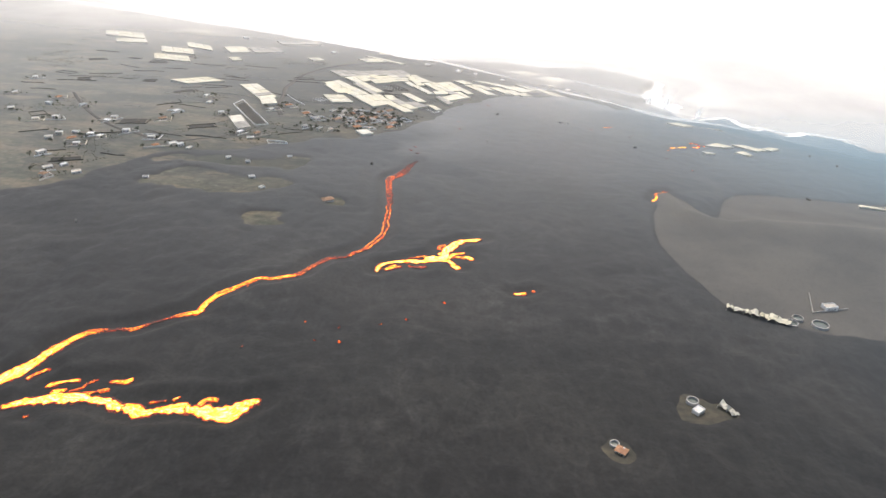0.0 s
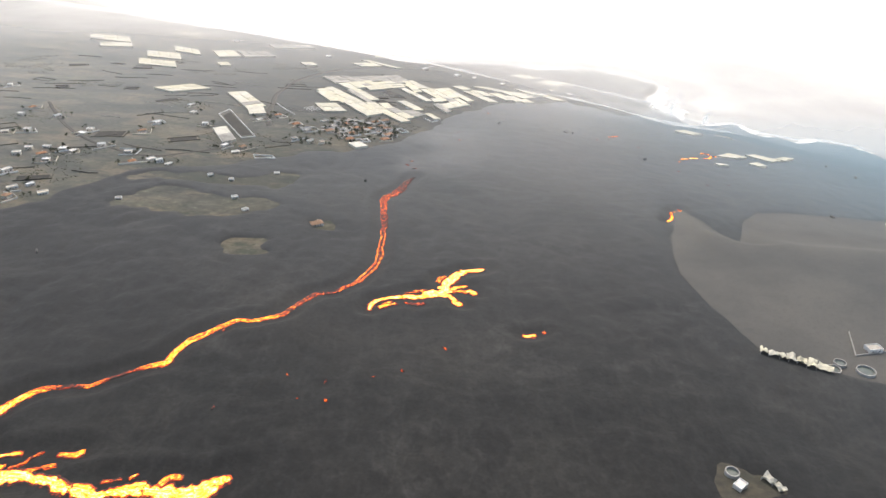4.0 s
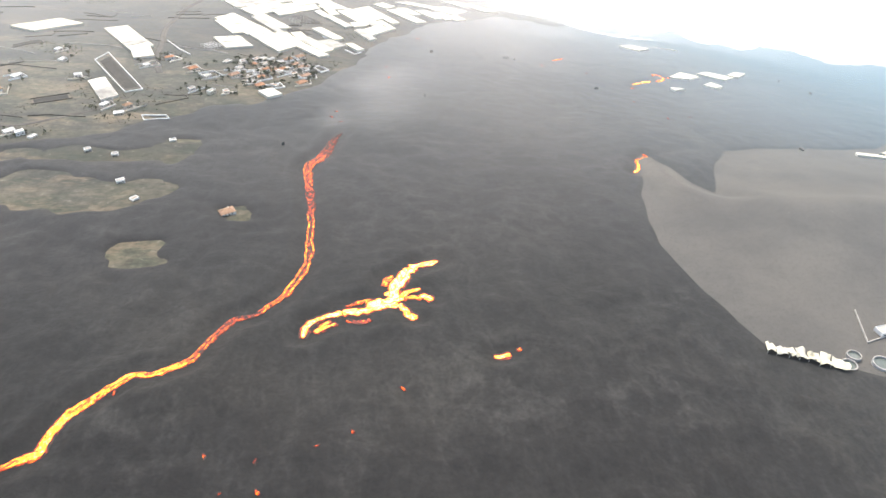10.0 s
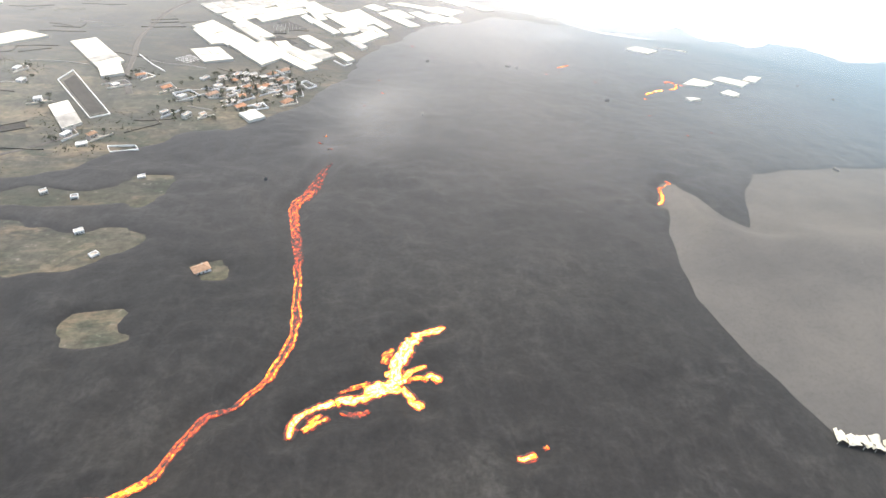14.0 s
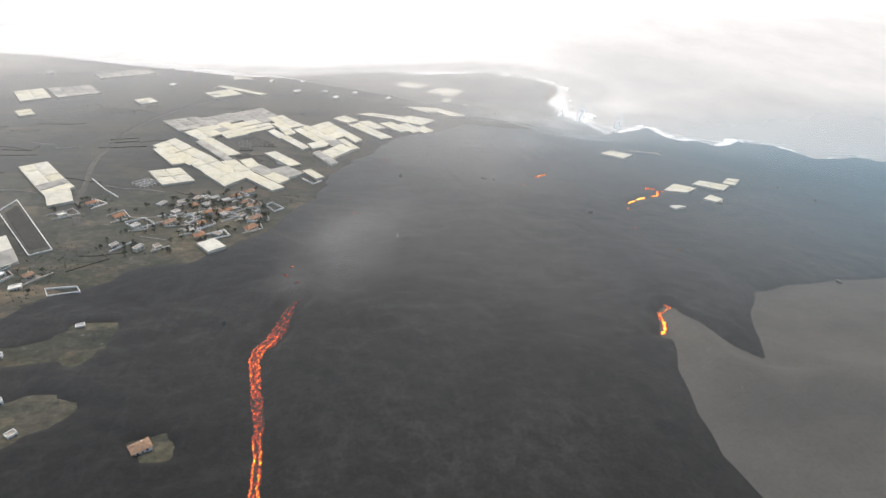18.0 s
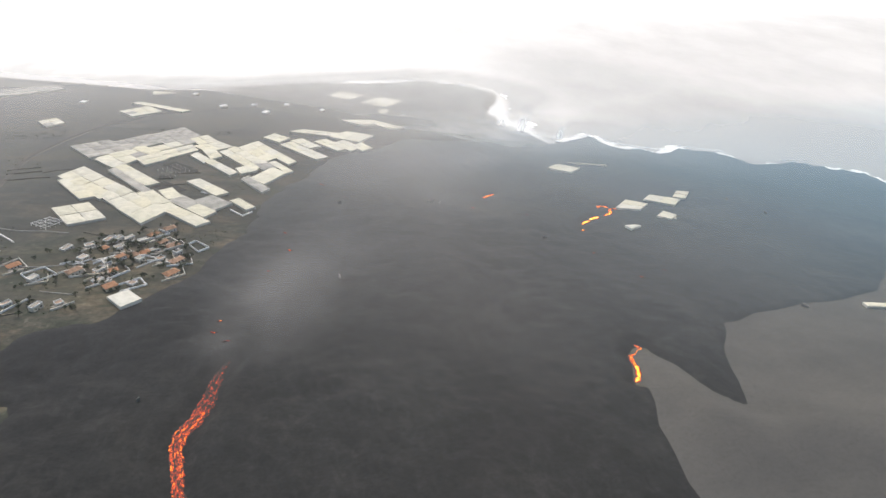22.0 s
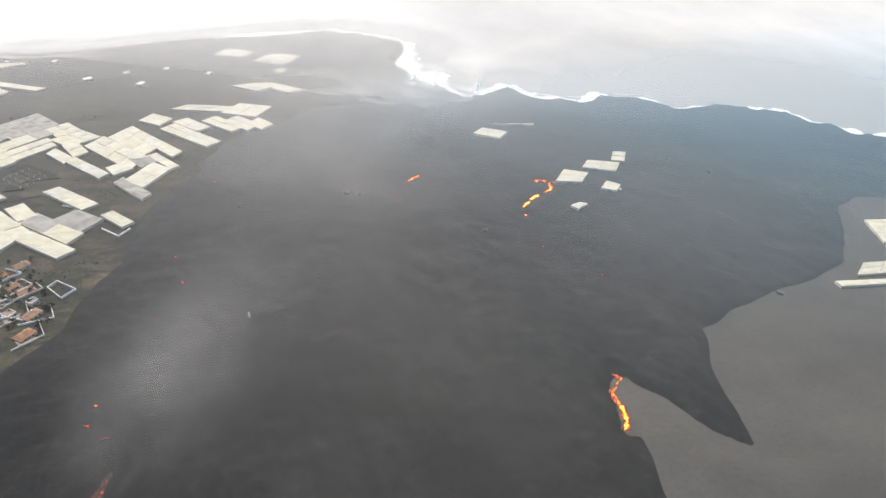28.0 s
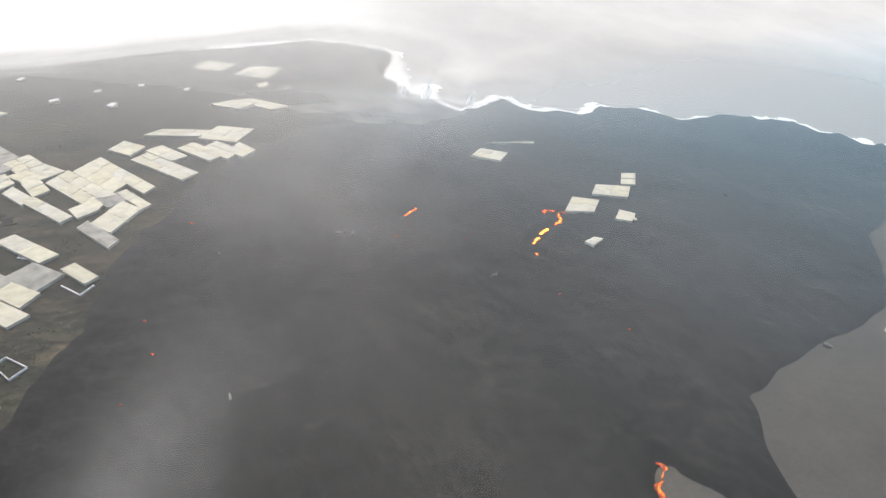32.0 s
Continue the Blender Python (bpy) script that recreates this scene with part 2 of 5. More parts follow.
def haze_material(name, most, whiteness, lying=True):
    """Haze, smoke or steam as a see-through surface: lets most light through; how much it takes is in two attributes,
    an even veil of haze and a wispy plume.
    """
    m, n, l, b = material(name)
    co = n.new("ShaderNodeNewGeometry")
    sep = n.new("ShaderNodeSeparateXYZ")
    l.new(co.outputs["Position"], sep.inputs[0])
    v = place_of(n, l, (1.0, 0.6, 1.0), -15)
    total = None
    for name, scale, lo, hi in (("veil", 0.004, 0.88, 1.12), ("plume", 0.013, 0.2, 1.7)):
        at = n.new("ShaderNodeAttribute")
        at.attribute_name = name
        w = ramp(n, l, noisy(n, l, v, scale, 6, 0.6), [(0.3, (lo, lo, lo)), (0.7, (hi, hi, hi))])
        a = n.new("ShaderNodeMath")
        a.operation = "MULTIPLY_ADD"
        l.new(w, a.inputs[0])
        l.new(at.outputs["Fac"], a.inputs[1])
        if total:
            l.new(total, a.inputs[2])
        else:
            a.inputs[2].default_value = 0.0
        total = a.outputs[0]
    top = n.new("ShaderNodeMath")
    top.operation = "MINIMUM"
    l.new(total, top.inputs[0])
    top.inputs[1].default_value = most
    d = n.new("ShaderNodeBsdfDiffuse")
    # bluish haze put into the colour, eastward and short of the coast
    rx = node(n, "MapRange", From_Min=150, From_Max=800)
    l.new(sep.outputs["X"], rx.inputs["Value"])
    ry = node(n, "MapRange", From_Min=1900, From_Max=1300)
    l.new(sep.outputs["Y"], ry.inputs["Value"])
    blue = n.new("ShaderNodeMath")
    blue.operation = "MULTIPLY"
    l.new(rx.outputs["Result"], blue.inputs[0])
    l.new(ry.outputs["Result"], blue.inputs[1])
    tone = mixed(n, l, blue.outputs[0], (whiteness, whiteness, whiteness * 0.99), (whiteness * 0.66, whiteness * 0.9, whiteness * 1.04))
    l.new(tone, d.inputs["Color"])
    body = d.outputs[0]
    if lying:
        level = node(n, "CombineXYZ", X=0.0, Y=0.0, Z=1.0)
        l.new(level.outputs[0], d.inputs["Normal"])
    else:
        through_it = n.new("ShaderNodeBsdfTranslucent")
        l.new(tone, through_it.inputs["Color"])
        half = n.new("ShaderNodeMixShader")
        half.inputs[0].default_value = 0.6
        l.new(d.outputs[0], half.inputs[1])
        l.new(through_it.outputs[0], half.inputs[2])
        body = half.outputs[0]
    t = n.new("ShaderNodeBsdfTransparent")
    mx = n.new("ShaderNodeMixShader")
    l.new(top.outputs[0], mx.inputs[0])
    l.new(t.outputs[0], mx.inputs[1])
    l.new(body, mx.inputs[2])
    l.new(mx.outputs[0], n["Material Output"].inputs["Surface"])
    return m


M_LAVA = lava_material()
M_GROUND = ground_material()
M_WATER = water_material()
M_MOLTEN = molten_material("molten_lava", 2.3)

# ---- the lie of the land ----
COAST = [(3600, -900), (1900, 500), (1400, 1080), (1177, 1285), (1127, 1380), (1105, 1440), (1058, 1466), (1006, 1508), (925, 1515), (878, 1590), (835, 1625), (808, 1648), (768, 1620),
         (745, 1632), (715, 1662), (685, 1668), (650, 1755), (608, 1745), (551, 1720), (527, 1760), (512, 1830), (488, 1905), (479, 1948), (481, 2023), (518, 2060), (545, 2112), (500, 2185), (455, 2242),
         (400, 2290), (332, 2318), (33, 2345), (-153, 2346), (-409, 2410), (-644, 2498), (-714, 2510), (-1011, 2740), (-1192, 2840), (-1500, 3200), (-2150, 3669), (-3600, 4700)]
CLIFF = [(-900, 2050), (-300, 1950), (40, 1740), (110, 1600), (190, 1560), (337, 1530), (436, 1463), (535, 1408), (623, 1326), (715, 1249), (950, 1050), (1500, 300)]
LAVA_SIDE = [(-1600, 330), (-900, 480), (-600, 570), (-480, 615), (-449, 637), (-439, 655), (-439, 673), (-428, 693), (-418, 717), (-411, 738), (-400, 756), (-385, 765), (-350, 784), (-306, 800),
             (-283, 829), (-260, 847), (-238, 866), (-218, 880), (-193, 888), (-175, 902), (-152, 918), (-136, 940), (-115, 962), (-102, 995), (-92, 1030), (-80, 1065), (-68, 1115), (-57, 1171),
             (-11, 1235), (26, 1330), (65, 1390), (101, 1420), (146, 1480), (175, 1525), (240, 1600), (330, 1690), (440, 1790)]
LAVA = LAVA_SIDE + [(520, 1900), (4000, 1900), (4000, -900), (-1600, -900)]
CINDER = [(234, 772), (221, 735), (202, 690), (193, 640), (190, 606), (199, 542), (213, 498), (218, 480), (262, 463), (290, 454), (331, 455), (420, 462), (600, 480), (900, 520), (1000, 800), (900, 960),
          (760, 1000), (690, 975), (640, 930), (560, 862), (499, 846), (438, 838), (378, 823), (337, 811), (316, 780), (299, 749), (288, 722), (279, 696), (269, 699), (255, 722), (247, 757)]
CREST = [(234, 772), (252, 716), (268, 685), (320, 655), (420, 640), (560, 660)]
ISLANDS = [
    [(138, 328), (137, 340), (144, 349), (150, 347), (154, 340), (166, 341), (168, 336), (158, 331), (148, 327)],
    [(83, 294), (86, 300), (91, 298), (94, 291), (91, 287), (86, 289)],
    [(-388, 730), (-356, 748), (-332, 745), (-318, 758), (-290, 749), (-273, 748), (-253, 764), (-240, 777), (-218, 781), (-218, 749), (-229, 727), (-260, 735), (-285, 736), (-308, 733), (-327, 734), (-352, 739), (-376, 723)],
    [(-371, 653), (-370, 667), (-355, 680), (-351, 695), (-336, 704), (-306, 698), (-283, 689), (-252, 687), (-228, 684), (-211, 682), (-213, 669), (-228, 660), (-252, 646), (-281, 645), (-301, 642), (-317, 638), (-330, 652), (-351, 653), (-364, 646)],
    [(-229, 586), (-202, 595), (-193, 572), (-222, 570)],
    [(-167, 644), (-150, 650), (-149, 630), (-160, 628)],
]
# the running stream: x, y, width of the glowing part, heat in its middle, how much hotter its margins are
RUN = [(-306, 300, 10.88, 0.81, 0), (-299, 313, 9.33, 0.81, 0), (-290, 328, 8.56, 0.78, 0), (-284, 345, 6.99, 0.71, 0), (-277, 360, 5.83, 0.68, 0), (-269, 370, 4.88, 0.48, 0), (-260, 373, 4.46, 0.35, 0), (-251, 375, 3.65, 0.32, 0),
       (-243, 376, 3.25, 0.45, 0), (-237, 383, 3.25, 0.37, 0), (-230, 389, 2.43, 0.3, 0), (-224, 395, 2.6, 0.36, 0), (-215, 401, 3.89, 0.57, 0), (-207, 405, 4.27, 0.67, 0), (-206, 413, 3.89, 0.67, 0), (-203, 425, 4.27, 0.65, 0.04),
       (-197, 434, 5.68, 0.53, 0.2), (-191, 440, 5.27, 0.54, 0.14), (-182, 449, 4.87, 0.53, 0.09), (-175, 455, 4.46, 0.55, 0.05), (-165, 454, 4.13, 0.48, 0.05), (-154, 460, 4.46, 0.53, 0.07), (-146, 468, 4.87, 0.36, 0.14), (-142, 480, 5.27, 0.35, 0.09),
       (-135, 497, 5.27, 0.35, 0.05), (-130, 507, 4.87, 0.32, 0.05), (-118, 512, 4.46, 0.31, 0.04), (-110, 523, 4.87, 0.35, 0.11), (-102, 533, 4.87, 0.37, 0.11), (-97, 550, 5.27, 0.36, 0.18), (-92, 566, 5.68, 0.36, 0.2), (-91, 580, 6.08, 0.35, 0.2),
       (-92, 597, 6.08, 0.35, 0.22), (-93, 618, 5.68, 0.33, 0.2), (-95, 640, 6.08, 0.34, 0.13), (-96, 657, 6.89, 0.32, 0.05), (-98, 671, 6.89, 0.3, 0.02), (-101, 688, 6.89, 0.34, 0.05), (-104, 710, 7.72, 0.35, 0.05), (-107, 726, 8.52, 0.36, 0.07),
       (-106, 738, 8.92, 0.35, 0.04), (-100, 750, 10.55, 0.35, 0.03), (-94, 764, 10.55, 0.32, 0.02), (-90, 780, 8.92, 0.29, 0.05), (-86, 798, 5.68, 0.27, 0.04), (-80, 812, 3.25, 0.25, 0)]
STREAM = [row[:2] for row in RUN]
# breakouts: line, widths, heat, words
FLOWS = [
    ([(-283, 289), (-275, 294), (-268, 298), (-252, 302)], [2.58, 4.3, 6.02, 6.88], 0.82, "yellow sheet of molten lava on dark crust"),
    ([(-254, 302), (-241, 303), (-230, 302), (-220, 299), (-211, 297)], [7.74, 9.46, 6.88, 6.02, 5.16], 0.83, "white-hot sheet of molten lava on dark crust"),
    ([(-213, 297), (-206, 297), (-198, 295), (-190, 297), (-182, 299), (-173, 300)], [6.88, 6.02, 6.88, 6.02, 6.88, 9.46], 0.77, "yellow sheet of molten lava on dark crust"),
    ([(-175, 300), (-166, 300), (-158, 299), (-149, 299), (-143, 303), (-138, 308), (-132, 313)], [9.46, 8.6, 8.6, 9.46, 7.74, 5.16, 2.58], 0.8, "ragged yellow front of a lava sheet"),
    ([(-266, 309), (-264, 313), (-258, 316), (-249, 318)], [2.06, 2.24, 2.24, 1.89], 0.69, "thin tongue of yellow lava"),
    ([(-231, 319), (-224, 320), (-217, 323)], [1.72, 2.58, 4.3], 0.67, "thin tongue of orange lava"),
    ([(-262, 306), (-258, 306), (-253, 309)], [2.58, 3.1, 2.06], 0.67, "thin tongue of orange lava"),
    ([(-283, 315), (-280, 321), (-274, 327)], [1.38, 1.89, 1.2], 0.6, "thin tongue of orange lava"),
    ([(-251, 307), (-245, 312), (-242, 317), (-239, 321)], [2.15, 3.01, 2.58, 1.72], 0.4, "dull red lava lobe"),
    ([(-243, 306), (-235, 309), (-227, 312)], [1.72, 2.58, 3.01], 0.48, "dull red lava lobe"),
    ([(-167, 303), (-164, 309), (-157, 310)], [2.58, 2.92, 2.92], 0.56, "orange loop of lava beside a sheet"),
    ([(-185, 306), (-181, 310)], [2.15, 1.72], 0.45, "dull red lava lobe"),
    ([(-199, 303), (-188, 306)], [2.58, 2.15], 0.4, "dull red lava lobe"),
    ([(-265, 283), (-262, 284)], [1.38, 1.2], 0.52, "small orange breakout on dark crust"),
    ([(-86, 490), (-85, 495), (-83, 501), (-79, 506), (-73, 510), (-62, 514)], [1.38, 2.75, 3.44, 3.61, 3.87, 4.3], 0.83, "white-hot arm of a molten lava pool"),
    ([(-63, 514), (-49, 518), (-40, 523), (-31, 526), (-27, 528)], [4.73, 6.88, 6.88, 7.74, 7.74], 0.83, "white-hot middle of a molten lava pool"),
    ([(-79, 495), (-73, 500), (-65, 504)], [2.24, 2.58, 1.72], 0.71, "yellow side lobe of a molten lava pool"),
    ([(-77, 500), (-69, 506)], [1.38, 1.38], 0.67, "yellow side lobe of a molten lava pool"),
    ([(-30, 526), (-28, 538), (-24, 551), (-19, 562), (-11, 570), (-3, 574), (4, 578)], [7.74, 7.74, 7.74, 7.31, 6.45, 5.16, 2.58], 0.83, "bright upper arm of a molten lava pool"),
    ([(-36, 544), (-34, 552), (-30, 558)], [3.44, 4.3, 3.44], 0.46, "dull red lava lobe"),
    ([(-25, 530), (-18, 538), (-10, 541)], [2.58, 2.24, 1.72], 0.67, "ragged orange finger of lava"),
    ([(-13, 530), (-8, 533), (-2, 528)], [2.24, 3.87, 3.44], 0.75, "ragged yellow finger of lava"),
    ([(-22, 531), (-14, 532), (-10, 529)], [2.58, 2.58, 1.72], 0.52, "ragged orange finger of lava"),
    ([(-25, 525), (-21, 517), (-18, 512), (-13, 510)], [3.44, 3.96, 4.82, 3.87], 0.77, "short lower arm of the molten pool"),
    ([(-60, 508), (-51, 505), (-43, 508)], [3.44, 3.87, 3.01], 0.32, "dull red lava lobe"),
    ([(-61, 521), (-51, 526), (-43, 529)], [2.15, 2.92, 2.58], 0.42, "dull red lava lobe"),
    ([(32, 472), (37, 472), (43, 474)], [1.55, 2.58, 2.24], 0.77, "small yellow breakout on dark crust"),
    ([(47, 477), (50, 479)], [1.03, 0.86], 0.56, "small orange breakout on dark crust"),
    ([(207, 741), (212, 745), (216, 753), (219, 762)], [2.06, 3.1, 2.75, 2.24], 0.73, "yellow breakout against the cinder spur"),
    ([(219, 761), (219, 768), (221, 774), (228, 777)], [2.06, 2.58, 3.1, 2.41], 0.46, "red lava lobe beside the cinder spur"),
    ([(227, 777), (234, 784), (233, 790)], [2.58, 2.92, 2.15], 0.4, "red lava lobe beside the cinder spur"),
    ([(306, 1047), (308, 1051)], [3.13, 2.67], 0.71, "small orange breakout on dark crust"),
    ([(315, 1069), (322, 1076), (330, 1082)], [2.04, 2.67, 2.67], 0.71, "yellow breakout on dark crust"),
    ([(334, 1087), (342, 1093), (351, 1099)], [2.35, 3.91, 2.35], 0.73, "yellow breakout on dark crust"),
    ([(361, 1104), (368, 1108), (377, 1116), (381, 1128)], [1.25, 2.82, 2.35, 2.04], 0.58, "orange breakout on dark crust"),
    ([(381, 1128), (388, 1130), (398, 1128)], [2.04, 1.87, 1.56], 0.44, "red lava tongue beside a greenhouse"),
    ([(366, 1130), (372, 1140), (383, 1135)], [2.35, 3.44, 2.67], 0.44, "red lava lobe beside a greenhouse"),
    ([(219, 1171), (230, 1180), (238, 1187)], [1.4, 2.67, 2.04], 0.56, "small orange breakout on dark crust"),
]


def seg_distance(x, y, pts, closed=True):
    best = np.full(x.shape, 1e12)
    n = len(pts)
    for k in range(n if closed else n - 1):
        (ax, ay), (bx, by) = pts[k], pts[(k + 1) % n]
        dx, dy = bx - ax, by - ay
        t = np.clip(((x - ax) * dx + (y - ay) * dy) / (dx * dx + dy * dy + 1e-9), 0, 1)
        best = np.minimum(best, (x - ax - t * dx) ** 2 + (y - ay - t * dy) ** 2)
    return np.sqrt(best)


def molten_gap(x, y):
    """Metres from the glowing streams and sheets."""
    gap = seg_distance(x, y, STREAM, False)
    for line, wide, _, _ in FLOWS:
        px, py = [p[0] for p in line], [p[1] for p in line]
        if x.max() < min(px) - 40 or x.min() > max(px) + 40 or y.max() < min(py) - 40 or y.min() > max(py) + 40:
            continue
        gap = np.minimum(gap, seg_distance(x, y, line, False) + 5 - 0.7 * max(wide))
    return gap


def inside(x, y, pts):
    res = np.zeros(x.shape, bool)
    n = len(pts)
    for k in range(n):
        (ax, ay), (bx, by) = pts[k], pts[(k + 1) % n]
        if ay != by:
            res ^= ((ay > y) != (by > y)) & (x < (bx - ax) * (y - ay) / (by - ay) + ax)
    return res


def signed(x, y, pts):
    d = seg_distance(x, y, pts)
    return np.where(inside(x, y, pts), d, -d)


def smooth(a, b, x):
    t = np.clip((x - a) / (b - a), 0, 1)
    return t * t * (3 - 2 * t)


def hashed(i, j, seed):
    n = (i * 374761393 + j * 668265263 + seed * 1442695041) & 0xFFFFFFFF
    n = ((n ^ (n >> 13)) * 1274126177) & 0xFFFFFFFF
    return ((n ^ (n >> 16)) & 0xFFFF) / 65535.0


def wave(x, y, size, seed=0):
    """Smooth noise from -1 to 1 with lumps of the given size."""
    u, v = x / size, y / size
    i, j = np.floor(u).astype(np.int64), np.floor(v).astype(np.int64)
    fu, fv = u - i, v - j
    fu, fv = fu * fu * (3 - 2 * fu), fv * fv * (3 - 2 * fv)
    a, b, c, d = (hashed(i + p, j + q, seed) for p, q in ((0, 0), (1, 0), (0, 1), (1, 1)))
    return 2 * ((a * (1 - fu) + b * fu) * (1 - fv) + (c * (1 - fu) + d * fu) * fv) - 1


SEA_SIDE = COAST + [(-3600, -1500), (3600, -1500)]
BELOW_CLIFF = CLIFF + [(3600, 300), (3600, 5000), (-3600, 5000), (-3600, 2600)]


def land_height(x, y):
    u, v = x / 1000, y / 1000
    p = 265 - 27.9 * u + 4.7 * v - 68.8 * u * v - 31.5 * u * u - 68.3 * v * v + 9.4 * v ** 3
    dc = signed(x + 8 * wave(x, y, 60, 3) + 6 * wave(x, y, 22, 5), y + 8 * wave(x, y, 60, 4) + 6 * wave(x, y, 22, 6), SEA_SIDE)
    p = p * (1 - 0.35 * smooth(-60, 190, signed(x, y, BELOW_CLIFF)))
    far = np.maximum(dc, 0)
    p = p + 10 * np.exp(-((x + 150) ** 2 + (y - 1400) ** 2) / 230 ** 2) + 9 * np.exp(-((x + 400) ** 2 + (y - 1060) ** 2) / 120 ** 2)
    p = np.maximum(np.minimum(p, 14 + 0.05 * far + 0.0006 * far * far), 12 + 0.008 * far)
    p = p + 70 * np.exp(-((x + 2250) ** 2 + (y - 2650) ** 2) / 420 ** 2)
    ash = signed(x, y, CINDER)
    p = p + 14 * np.exp(-(seg_distance(x, y, CREST, False) / 38) ** 2) * smooth(0, 50, ash + 8) + 14 * smooth(0, 160, ash)
    for bx, by, br, bz in ((-40, 560, 130, -2.5), (-110, 760, 70, -5), (-245, 815, 60, -4), (-155, 450, 40, 6)):
        p = p + bz * np.exp(-((x - bx) ** 2 + (y - by) ** 2) / br ** 2)
    p = p + 1.5 * wave(x, y, 90, 7) + 0.6 * wave(x, y, 30, 8)
    return np.where(dc > 0, p * (0.25 + 0.75 * smooth(0, 14, dc)), np.maximum(-30, dc * 0.5) - 2), dc


def lava_reach(x, y):
    """Metres inside the new lava, negative on land that it spared."""
    wx, wy = x + 5 * wave(x, y, 45, 11) + 4 * wave(x, y, 15, 12), y + 5 * wave(x, y, 45, 13) + 4 * wave(x, y, 15, 14)
    r = np.minimum(signed(wx, wy, LAVA), -signed(x + 2.5 * wave(x, y, 25, 15), y + 2.5 * wave(x, y, 25, 16), CINDER))
    ragged = 4 * wave(x * 0.3, y, 6, 17) + 3.5 * wave(x * 0.45, y, 15, 18)
    for k in ISLANDS[:2]:
        r = np.minimum(r, -signed(x, y, k) + 0.3 * ragged)
    for k in ISLANDS[2:]:
        r = np.minimum(r, -signed(wx, wy, k) + ragged)
    return r


def lava_top(x, y, reach, base):
    """Rounded, overlapping lobes drawn out along the flow; the running stream lies in a shallow channel between levees."""
    gap = molten_gap(x, y)
    calm = smooth(7, 26, gap)
    wx, wy = x + 16 * wave(x, y, 75, 25) + 6 * wave(x, y, 27, 26), y + 16 * wave(x, y, 75, 27) + 6 * wave(x, y, 27, 28)
    s, c = math.sin(-0.25), math.cos(-0.25)
    al, ac = wx * s + wy * c, wx * c - wy * s
    lobes = 2.8 * np.abs(wave(ac, al * 0.75, 62, 21)) + 2.3 * np.abs(wave(ac, al * 0.7, 25, 22)) + 1.3 * np.abs(wave(wx, wy, 11, 23)) - 1.9
    rough = lobes + 0.55 * wave(x, y, 5.3, 24)
    levee = 2.2 * np.exp(-((gap - 15) / 5) ** 2)
    bed = 2.6 * smooth(0, 10, reach) * (0.25 + 0.75 * calm)
    return base + bed + rough * (0.12 + 0.88 * calm) * smooth(0, 25, reach) + levee * smooth(0, 20, reach) - 1.2


def surface(x, y):
    """Height of whatever lies on top at a place: lava or land."""
    x, y = np.atleast_1d(np.asarray(x, float)), np.atleast_1d(np.asarray(y, float))
    base, dc = land_height(x, y)
    reach = lava_reach(x, y)
    return np.where(reach > 0, lava_top(x, y, reach, base), base)


def axis(lo, a, b, hi, step, grow=1.12):
    core = list(np.arange(a, b + step, step))
    left, right, s = [], [], step
    p = a
    while p > lo:
        s *= grow
        p -= s
        left.append(p)
    s, p = step, core[-1]
    while p < hi:
        s *= grow
        p += s
        right.append(p)
    return np.array(left[::-1] + core + right)


def sheet(name, xs, ys, z, mat, keep=None, attr=None):
    """A height-field mesh over the grid xs by ys; keep masks the vertices that stay."""
    nx, ny = len(xs), len(ys)
    gx, gy = np.meshgrid(xs, ys)
    verts = np.stack([gx.ravel(), gy.ravel(), z.ravel()], 1)
    i = (np.arange(ny - 1)[:, None] * nx + np.arange(nx - 1)[None]).ravel()
    quads = np.stack([i, i + 1, i + nx + 1, i + nx], 1)
    if keep is not None:
        k = keep.ravel()
        quads = quads[k[quads].any(1)]
        used = np.zeros(len(verts), bool)
        used[quads.ravel()] = True
        remap = np.cumsum(used) - 1
        verts, quads = verts[used], remap[quads]
        attr = {a: v.ravel()[used] for a, v in (attr or {}).items()}
    me = bpy.data.meshes.new(name)
    me.vertices.add(len(verts))
    me.vertices.foreach_set("co", verts.ravel())
    me.loops.add(4 * len(quads))
    me.loops.foreach_set("vertex_index", quads.ravel().astype(np.int32))
    me.polygons.add(len(quads))
    me.polygons.foreach_set("loop_start", np.arange(len(quads), dtype=np.int32) * 4)
    me.polygons.foreach_set("loop_total", np.full(len(quads), 4, np.int32))
    me.polygons.foreach_set("use_smooth", np.ones(len(quads), bool))
    me.update(calc_edges=True)
    for a, v in (attr or {}).items():
        me.attributes.new(a, "FLOAT", "POINT").data.foreach_set("value", v.ravel().astype(np.float32))
    me.materials.append(mat)
    return new(name, me)


# ground under everything
xs, ys = axis(-3600, -560, 760, 3600, 6.0), axis(-900, 200, 1900, 5200, 6.0)
gx, gy = np.meshgrid(xs, ys)
gz, g_coast = land_height(gx, gy)
g_reach = lava_reach(gx, gy)
g_ash = smooth(-16, -6, signed(gx, gy, CINDER))
g_spared = np.maximum(signed(gx, gy, ISLANDS[0]), signed(gx, gy, ISLANDS[1]))
g_fall = np.clip(0.8 * smooth(-12, -4, g_spared) + 0.9 * smooth(1010, 1130, gy + 40 * wave(gx, gy, 120, 91) + 0.1 * gx) * smooth(-900, -420, gx) + 0.35 * wave(gx, gy, 150, 92), 0, 0.9)
gz = gz - 3.0 * smooth(10, 30, g_reach)
tagged(sheet("ground", xs, ys, gz, M_GROUND, None, {"ash": g_ash, "ashfall": g_fall}), "ash-dusted old farmland and grey cinder slope above the sea", "ground", kind="structure")

